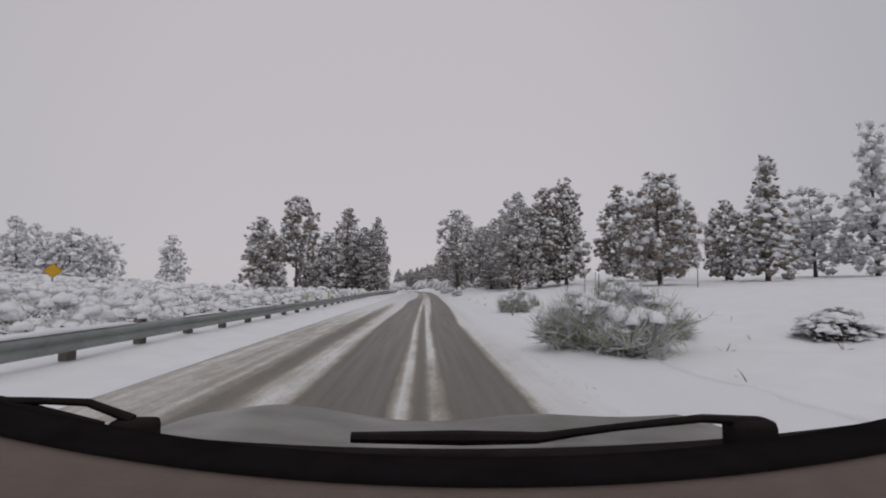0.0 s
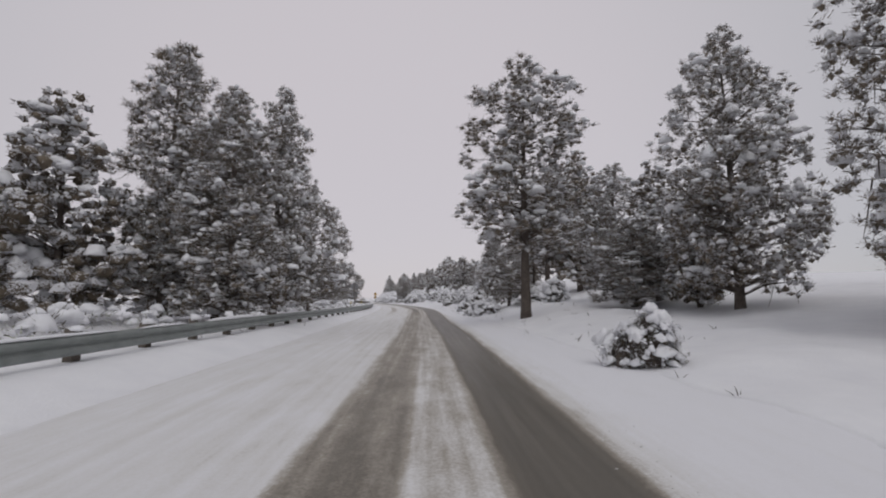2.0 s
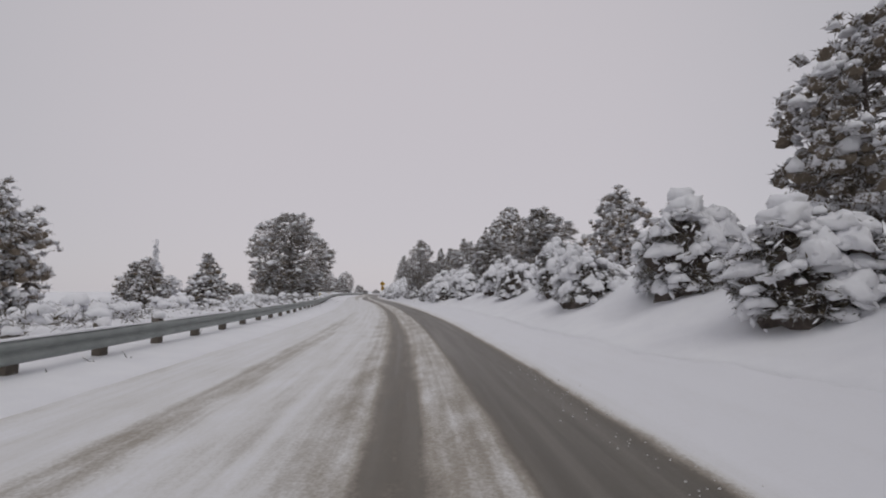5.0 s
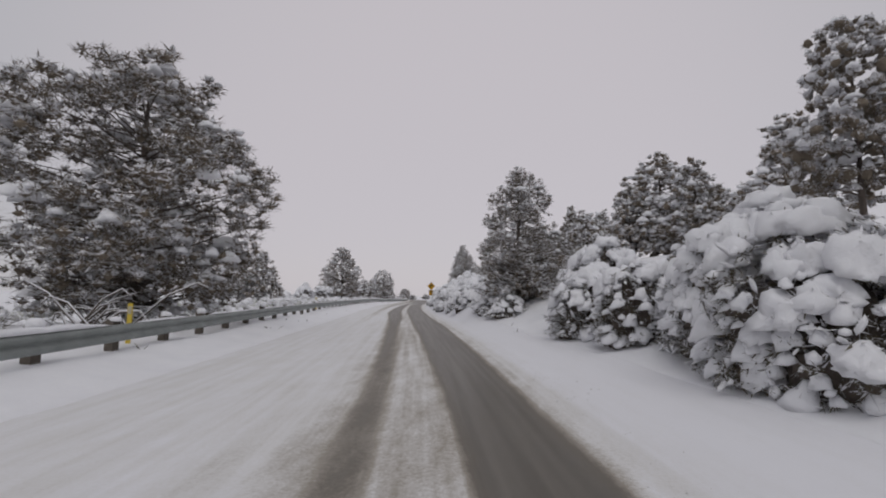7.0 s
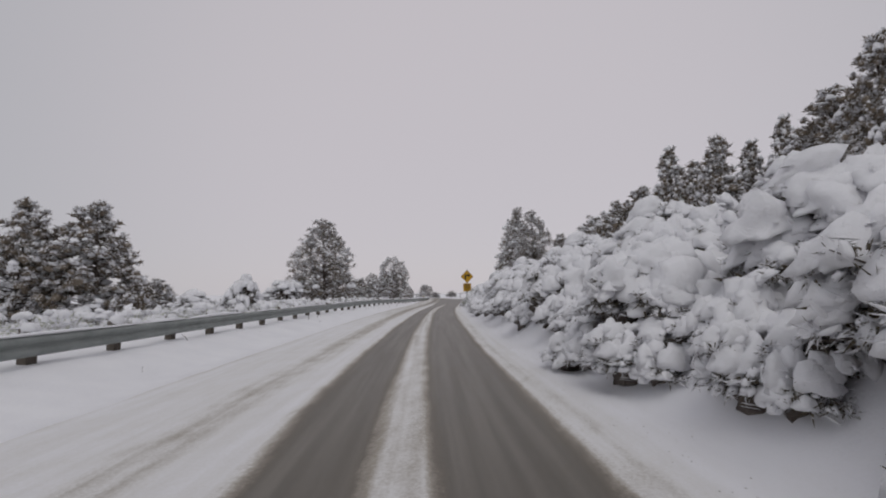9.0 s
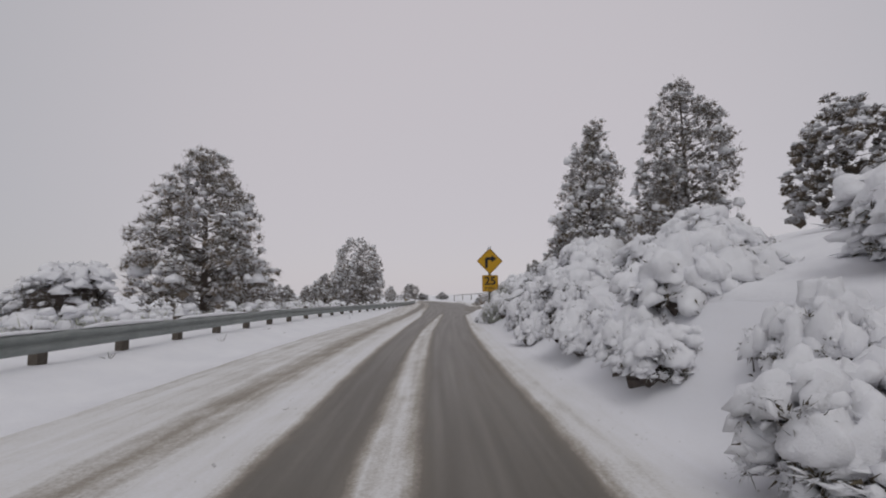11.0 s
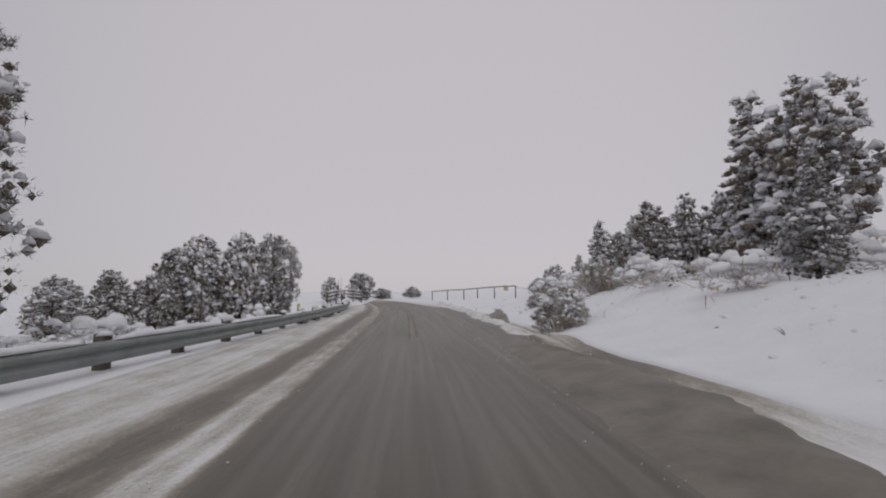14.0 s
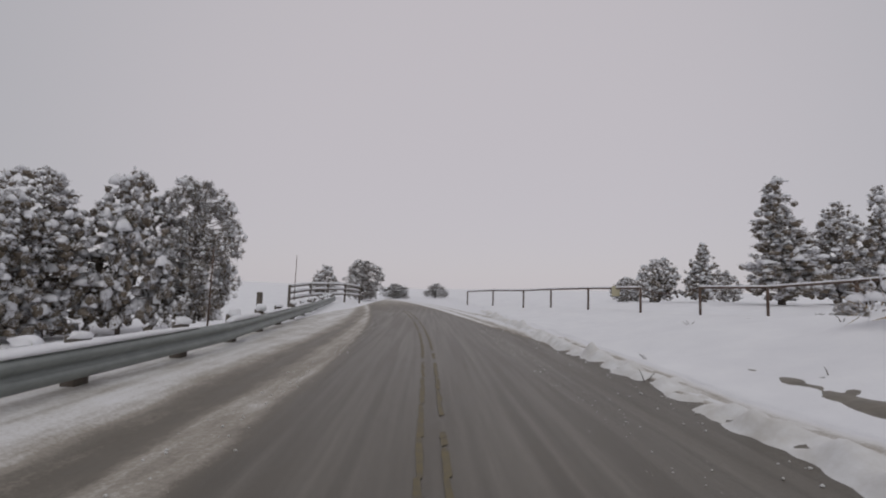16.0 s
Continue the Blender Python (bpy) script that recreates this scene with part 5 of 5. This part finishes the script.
def rail_fence():
    fence = empty("rail_fence", pose(0, 0, 0), "grey wooden rail fence thick with snow beyond the bend", "fence")
    pts = [spot(s, u) for s, u in ((262, -6.6), (264.5, -6.2), (267, -5.8), (269.5, -5.2), (272, -4.6))]
    for p in pts:
        bm = bmesh.new()
        box(bm, p + Vector((0, 0, 0.55)), (0.10, 0.10, 1.4), 0.01)
        part("post", bm, TIMBER, fence)
    for a, b in zip(pts, pts[1:]):
        for z in (0.55, 0.85, 1.15):
            v, f = tube([a + Vector((0, 0, z)), b + Vector((0, 0, z))], [0.045, 0.045], 6)
            link("rail", mesh_from("rail", v, f, [TIMBER]), fence)
            v, f = tube([a + Vector((0, 0, z + 0.07)), a.lerp(b, 0.5) + Vector((0, 0, z + 0.09)), b + Vector((0, 0, z + 0.07))], [0.05, 0.07, 0.05], 6)
            link("snow_strip", mesh_from("snow_strip", v, f, [LUMP], smooth=True), fence)


rail_fence()


def stake(s, u):
    p = spot(s, u)
    m = empty("fence_stake", Matrix.Translation(p) @ pose(0, 0, 0, 2, 1, 0), "thin dark steel fence stake in the snow", "stake", "field fence stakes")
    v, f = tube([(0, 0, -0.2), (0, 0, 1.35)], [0.03, 0.025], 6)
    link("shaft", mesh_from("shaft", v, f, [PIPE]), m)
    link("tip", mesh_from("tip", *tube([(0, 0, 1.35), (0, 0, 1.42)], [0.035, 0.012], 6), [LUMP]), m, label="cap of snow")


for s, u in ((25, 9.5), (33, 11.5), (42, 13), (47, 17.5), (51, 21), (30, 18)):
    stake(s, u)


def fallen_branch(s, u):
    rng = np.random.default_rng(9)
    base = spot(s, u)
    b = empty("fallen_branch", Matrix.Translation(base), "bare fallen branch lined with snow behind the guardrail", "branch")
    wood, white = [], []
    for _ in range(16):
        a = rng.uniform(-0.6, 3.6)
        d = Vector((math.cos(a), math.sin(a) * 0.6, rng.uniform(0.15, 0.75))) * rng.uniform(0.8, 2.2)
        p0 = Vector((rng.normal(0, 0.4), rng.normal(0, 0.3), 0.1))
        pts = [p0, p0 + d * 0.5 + Vector((0, 0, 0.25)), p0 + d * 0.85 + Vector((0, 0, 0.1)), p0 + d - Vector((0, 0, 0.25))]
        wood.append(tube(pts, [0.032, 0.022, 0.014, 0.006], 6))
        white.append(tube([q + Vector((0, 0, 0.022)) for q in pts], [0.024, 0.022, 0.018, 0.009], 6))
    v, f = joined(wood)
    tagged(link("wood", mesh_from("wood", v, f, [BARK]), b), kind="stuff")
    v, f = joined(white)
    tagged(link("snow_lining", mesh_from("snow_lining", v, f, [LUMP], smooth=True), b), kind="stuff")


fallen_branch(151.5, -9.6)
fallen_branch(149, -8.4)


# ---- worn double yellow line where the asphalt is open ----
LINE_PAINT = plain("worn_yellow_paint", (0.118, 0.104, 0.080), (0.180, 0.145, 0.070), 7.0, 0.6, relief=0.2)


def centre_line(seed, u, s0, s1):
    """What is left of a painted line: short scraps with ragged ends."""
    rng = random.Random(seed)
    verts, faces = [], []
    s = s0
    while s < s1:
        long = rng.uniform(0.15, 0.7)
        b = -0.0035 * max(0.0, s - 246) ** 2
        if rng.random() < 0.88:
            k = len(verts)
            for ds, du in ((0, rng.uniform(-0.035, 0.0)), (0.06, 0.032), (long, rng.uniform(0.0, 0.035)), (long - 0.05, -0.032)):
                q = flat(s + ds, u + b + du)
                verts.append((q[0], q[1], 0.007 + float(road_height(np.array(s + ds), np.array(u + b + du)))))
            faces.append((k, k + 1, k + 2, k + 3))
        s += long + rng.uniform(-0.22, 0.02)
    tagged(link("centre_line", mesh_from("centre_line", verts, faces, [LINE_PAINT])), kind="structure")


centre_line(1, -0.02, 234, 264)
centre_line(2, 0.18, 234, 264)


def slush_crumbs(seed, count, s0, s1, u0, u1, big):
    """Crumbs of dirty snow thrown up along the tracks."""
    rng = np.random.default_rng(seed)
    s, u = rng.uniform(s0, s1, count), rng.normal((u0 + u1) / 2, (u1 - u0) / 3, count)
    p = flat(s, u)
    r = big * rng.uniform(0.25, 1, count) ** 2
    c = np.stack([p[:, 0], p[:, 1], road_height(s, u) + r * 0.3], -1)
    v, f = lumps(rng, c, np.stack([r, r, r * 0.7], -1), OCT_V, OCT_F, 0.2)
    tagged(link("slush_crumbs", mesh_from("slush_crumbs", v, f, [SLUSH], smooth=True)), "crumbs of dirty slush along the wheel tracks", "slush", kind="stuff")


SLUSH = plain("dirty_slush", (0.58, 0.56, 0.53), (0.80, 0.80, 0.81), 3.0, 0.7, relief=0.4)
slush_crumbs(1, 2600, 0, 110, 1.6, 2.1, 0.014)
slush_crumbs(2, 2600, 136, 262, 1.6, 2.2, 0.013)
slush_crumbs(3, 900, 0, 45, -1.95, -1.6, 0.018)
slush_crumbs(4, 1200, 190, 262, -1.9, -1.5, 0.018)
slush_crumbs(5, 900, 226, 262, 2.5, 3.2, 0.02)


# ---- bare gravel strip and the ploughed ridge at the last bend ----
GRAVEL = plain("wet_gravel", (0.120, 0.107, 0.088), (0.24, 0.215, 0.18), 1.6, 0.5, relief=0.6, depth=0.015)
ss, uu = np.meshgrid(np.arange(222.5, 249, 0.12), np.arange(1.7, 5.4, 0.07), indexing="ij")
STRIP_S = [222.5, 224, 226, 228.5, 231, 233, 234.5, 237.5, 239, 241, 243, 245, 247]
middle = np.interp(ss, STRIP_S, [2.1, 2.3, 2.5, 2.55, 2.45, 2.4, 2.4, 3.3, 3.45, 3.75, 4.1, 4.4, 4.6])
half = np.interp(ss, STRIP_S, [0.0, 0.4, 0.6, 0.55, 0.35, 0.2, 0.0, 0.0, 0.3, 0.3, 0.22, 0.08, 0.0])
ragged = 0.22 * np.sin(3.1 * ss + 2 * uu) * np.sin(1.7 * ss + 5.1 * uu) + 0.12 * np.sin(7.3 * ss - 4 * uu) + 0.08 * np.sin(15 * ss + 11 * uu)
lift = np.clip((half - np.abs(uu - middle)) / 0.25 + ragged * 0.6, -2.2, 1.0) * 0.05 + 0.02 - 0.06 * (half <= 0.01)
flat_at = flat(ss.ravel(), uu.ravel())
verts = np.stack([flat_at[:, 0], flat_at[:, 1], (np.maximum(ground(ss, uu), road_height(ss, np.minimum(uu, 3.55))) + lift).ravel()], -1)
ns, nu = ss.shape
idx = (np.arange(ns - 1)[:, None] * nu + np.arange(nu - 1)[None]).ravel()
tagged(link("gravel_strip", mesh_from("gravel_strip", verts, np.stack([idx, idx + nu, idx + nu + 1, idx + 1], -1), [GRAVEL], smooth=True)), "strip of wet gravel beside the road", "gravel", kind="structure")


def berm(s0, s1, off, high, wide):
    """A low uneven ridge of ploughed slush along the road's edge."""
    ss, uu = np.meshgrid(np.arange(s0, s1, 0.07), np.arange(off - 0.45, off + 0.46, 0.05), indexing="ij")
    rng = np.random.default_rng(31)
    rough = np.zeros(ss.shape)
    for k in range(26):
        f, a = rng.uniform(2.5, 26), rng.uniform(0, 6.283)
        rough += np.sin(f * (math.cos(a) * ss + math.sin(a) * uu) + rng.uniform(0, 6.283)) / (1 + 0.10 * f)
    at = off + 0.07 * np.sin(ss * 0.8) + 0.04 * np.sin(ss * 2.7)
    ends = np.clip(np.minimum(ss - s0, s1 - ss) / 3.0, 0, 1)
    body = np.exp(-((uu - at) / wide) ** 2)
    z = np.interp(uu, [off - 0.45, off + 0.45], [0.0, 0.03]) + ends * (high * body * (0.8 + 0.22 * rough) + 0.010 * rough * (0.3 + body)) - 0.035 * (1 - ends * np.clip(body * 2.5, 0, 1))
    z += np.maximum(road_height(ss, np.minimum(uu, 3.55)), 0)
    p = flat(ss.ravel(), uu.ravel())
    n, m = ss.shape
    i = (np.arange(n - 1)[:, None] * m + np.arange(m - 1)[None]).ravel()
    me = mesh_from("slush_ridge", np.stack([p[:, 0], p[:, 1], z.ravel()], -1), np.stack([i, i + m, i + m + 1, i + 1], -1), [SLUSH], smooth=True)
    tagged(link("slush_ridge", me), "low ridge of ploughed slush along the road edge", "slush", kind="structure")


berm(232, 264, 2.98, 0.055, 0.15)


def clods(seed, count, s0, s1, u0, u1, big, mat, label, name):
    """Clods that rolled down the bank."""
    rng = np.random.default_rng(seed)
    s_, u_ = rng.uniform(s0, s1, count), rng.uniform(u0, u1, count)
    p = flat(s_, u_)
    r = big * (0.25 + 0.75 * rng.random(count) ** 3)
    c = np.stack([p[:, 0], p[:, 1], ground(s_, u_) + r * 0.15], -1)
    v, f = pillows(rng, c, np.stack([r, r * 0.9, r * 0.7], -1), ICO_V, ICO_F)
    tagged(link(name, mesh_from(name, v, f, [mat], smooth=True)), label, "debris", kind="stuff")


clods(41, 900, 224, 244, 4.4, 9.0, 0.10, LUMP, "clods of snow rolled down the bank", "snow_clods")
clods(42, 45, 226, 243, 4.4, 8.0, 0.09, GRAVEL, "dark stones on the snowy bank", "stones")
clods(43, 500, 3, 60, 2.6, 7.0, 0.05, LUMP, "clods of snow beside the road", "snow_clods")
clods(44, 700, 140, 222, 2.4, 4.2, 0.06, LUMP, "clods of snow beside the road", "snow_clods")

# ---- the car that the journey begins in: what shows through the windscreen, and an unseen shell ----
DASH = plain("brown_dashboard_vinyl", (0.12, 0.088, 0.074), (0.15, 0.112, 0.095), 14.0, 0.65, relief=0.35, depth=0.002)
COWL = plain("grey_black_plastic", (0.022, 0.018, 0.018), (0.034, 0.028, 0.028), 12.0, 1.0, 0.0, 0.0, relief=0.2, depth=0.003)
RUBBER = plain("black_rubber", (0.010, 0.009, 0.009), (0.016, 0.014, 0.015), 12.0, 0.9, 0.0, 0.0, relief=0.2, depth=0.003)
PAINT = plain("wet_silver_paint", (0.10, 0.093, 0.083), (0.21, 0.20, 0.18), 4.0, 0.30, 0.2, 0.4, 0.15)


def sheet(nx, ny, fn, thick):
    """A curved panel over x and y in 0..1, with an underside."""
    top = [fn(i / nx, j / ny) for i in range(nx + 1) for j in range(ny + 1)]
    low = [(x, y, z - thick) for x, y, z in top]
    bm = bmesh.new()
    a, b = [bm.verts.new(p) for p in top], [bm.verts.new(p) for p in low]
    k = ny + 1
    for i in range(nx):
        for j in range(ny):
            q = (i * k + j, (i + 1) * k + j, (i + 1) * k + j + 1, i * k + j + 1)
            bm.faces.new([a[n] for n in q])
            bm.faces.new([b[n] for n in reversed(q)])
    rim = [i * k for i in range(nx + 1)] + [nx * k + j for j in range(1, ny + 1)] + [i * k + ny for i in range(nx - 1, -1, -1)] + [j for j in range(ny - 1, 0, -1)]
    for p, q in zip(rim, rim[1:] + rim[:1]):
        bm.faces.new((a[p], b[p], b[q], a[q]))
    bmesh.ops.recalc_face_normals(bm, faces=bm.faces)
    return bm


def car_front():
    car = empty("car", pose(0, 0, 0), "car with brown dashboard, black wipers and wet silver bonnet", "car")

    def edge(x):
        return 0.62 + 0.12 * x * x, 1.0435 - 0.0271 * x + 0.1016 * x * x

    def lip(x):
        return 0.95 + 0.10 * x * x, 0.9785 - 0.0135 * x + 0.0353 * x * x

    def dash(a, b):
        x = -0.78 + 1.56 * a
        y, z = edge(x)
        return (x, y - 0.46 * (1 - b), z - 0.10 * (1 - b) ** 2 + 0.010 * math.sin(b * 5) - 0.010 * math.sin(5.0))

    board = part("dashboard", sheet(36, 14, dash, 0.05), DASH, car, smooth=True)
    bm = bmesh.new()
    for k in range(9):
        box(bm, (-0.64 + 0.036 * k, 0.535 - 0.022 * k, edge(-0.64 + 0.036 * k)[1] - 0.012), (0.024, 0.034, 0.012), 0.002)
    part("vent", bm, RUBBER, board, "slotted black demister vent")

    def seal(a, b):
        x = -0.82 + 1.64 * a
        y, z = edge(x)
        return (x, y - 0.004 + 0.085 * b, z + 0.004 + 0.004 * b)

    part("windscreen_seal", sheet(36, 4, seal, 0.03), RUBBER, car, "glossy black windscreen seal", smooth=True)

    def cowl(a, b):
        x = -0.98 + 1.96 * a
        (y0, z0), (y1, z1) = edge(x), lip(x)
        return (x, y0 + 0.083 + (y1 - y0 - 0.083) * b, z0 + 0.006 + (z1 - z0 - 0.006) * b - 0.02 * math.sin(math.pi * b))

    part("cowl", sheet(36, 10, cowl, 0.03), COWL, car, smooth=True)

    def hood(a, b):
        x = -0.98 + 1.96 * a
        y = 0.962 + 0.10 * x * x + 0.95 * b
        left, right = math.exp(-((x + 0.64) / 0.36) ** 2), math.exp(-((x - 0.34) / 0.28) ** 2)
        crest = 0.800 + 0.070 * left + 0.030 * right
        k = min(1.0, b / 0.55)
        k = k * k * (3 - 2 * k)
        return (x, y, (0.955 + 0.01 * left) * (1 - k) + crest * k - 0.16 * max(0.0, b - 0.55) ** 1.5)

    part("bonnet", sheet(40, 18, hood, 0.03), PAINT, car, smooth=True)
    bm = bmesh.new()
    box(bm, (0, -0.2, 0.52), (1.74, 4.05, 0.44), 0.08)
    part("body", bm, PAINT, car, smooth=True)

    # unseen shell round the cabin, added to keep skylight off the dashboard
    def top(a, b):
        x, y = -0.80 + 1.60 * a, -2.0 + 2.17 * b
        return (x, y, 1.56 - 0.06 * (2 * a - 1) ** 2 - 0.06 * (2 * b - 1) ** 2)

    part("roof", sheet(16, 12, top, 0.04), PAINT, car, smooth=True)
    for x in (-0.81, 0.81):
        bm = bmesh.new()
        box(bm, (x, -0.85, 0.86), (0.07, 2.4, 0.32), 0.02)
        for y in (-1.95, -0.75):
            box(bm, (x, y, 1.25), (0.06, 0.12, 0.50), 0.015)
        part("door", bm, PAINT, car)
    bm = bmesh.new()
    box(bm, (0, -2.05, 1.05), (1.55, 0.07, 0.85), 0.02)
    part("tailgate", bm, PAINT, car)
    for x, y in ((-0.78, 1.25), (0.78, 1.25), (-0.78, -1.35), (0.78, -1.35)):
        v, f = tube([(x - 0.1, y, 0.33), (x + 0.1, y, 0.33)], [0.32, 0.32], 24)
        wheel = link("wheel", mesh_from("wheel", v, f, [RUBBER]), car)
        v, f = tube([(x - 0.105, y, 0.33), (x + 0.105, y, 0.33)], [0.19, 0.19], 20)
        link("rim", mesh_from("rim", v, f, [STEEL]), wheel)

    def wiper(pivot, shoulder, knee, joint, blade):
        p, k, j = Vector(pivot), Vector(knee), Vector(joint)
        v, f = tube([Vector(shoulder), k, k.lerp(j, 0.5) + Vector((0, 0, 0.002)), j], [0.010, 0.008, 0.007, 0.009], 8)
        arm = link("wiper_arm", mesh_from("wiper_arm", v, f, [COWL]), car)
        bm = bmesh.new()
        box(bm, p, (0.085, 0.05, 0.075), 0.016)
        part("pivot_cap", bm, COWL, arm, smooth=True)
        v, f = tube([j + Vector((blade[0], 0, blade[1])), j + Vector((blade[0] * 0.4, 0, blade[1] * 0.3)), j, j + Vector((blade[2], 0, blade[3]))], [0.010, 0.014, 0.011, 0.006], 8)
        link("wiper_blade", mesh_from("wiper_blade", v, f, [COWL]), arm)

    wiper((0.57, 0.89, 1.012), (0.585, 0.885, 1.044), (0.477, 0.88, 1.052), (0.168, 0.88, 1.020), (-0.34, 0.004, 0.06, 0.004))
    wiper((-0.605, 0.93, 1.012), (-0.605, 0.925, 1.048), (-0.69, 0.92, 1.082), (-0.86, 0.92, 1.086), (-0.12, -0.004, 0.20, -0.045))


car_front()
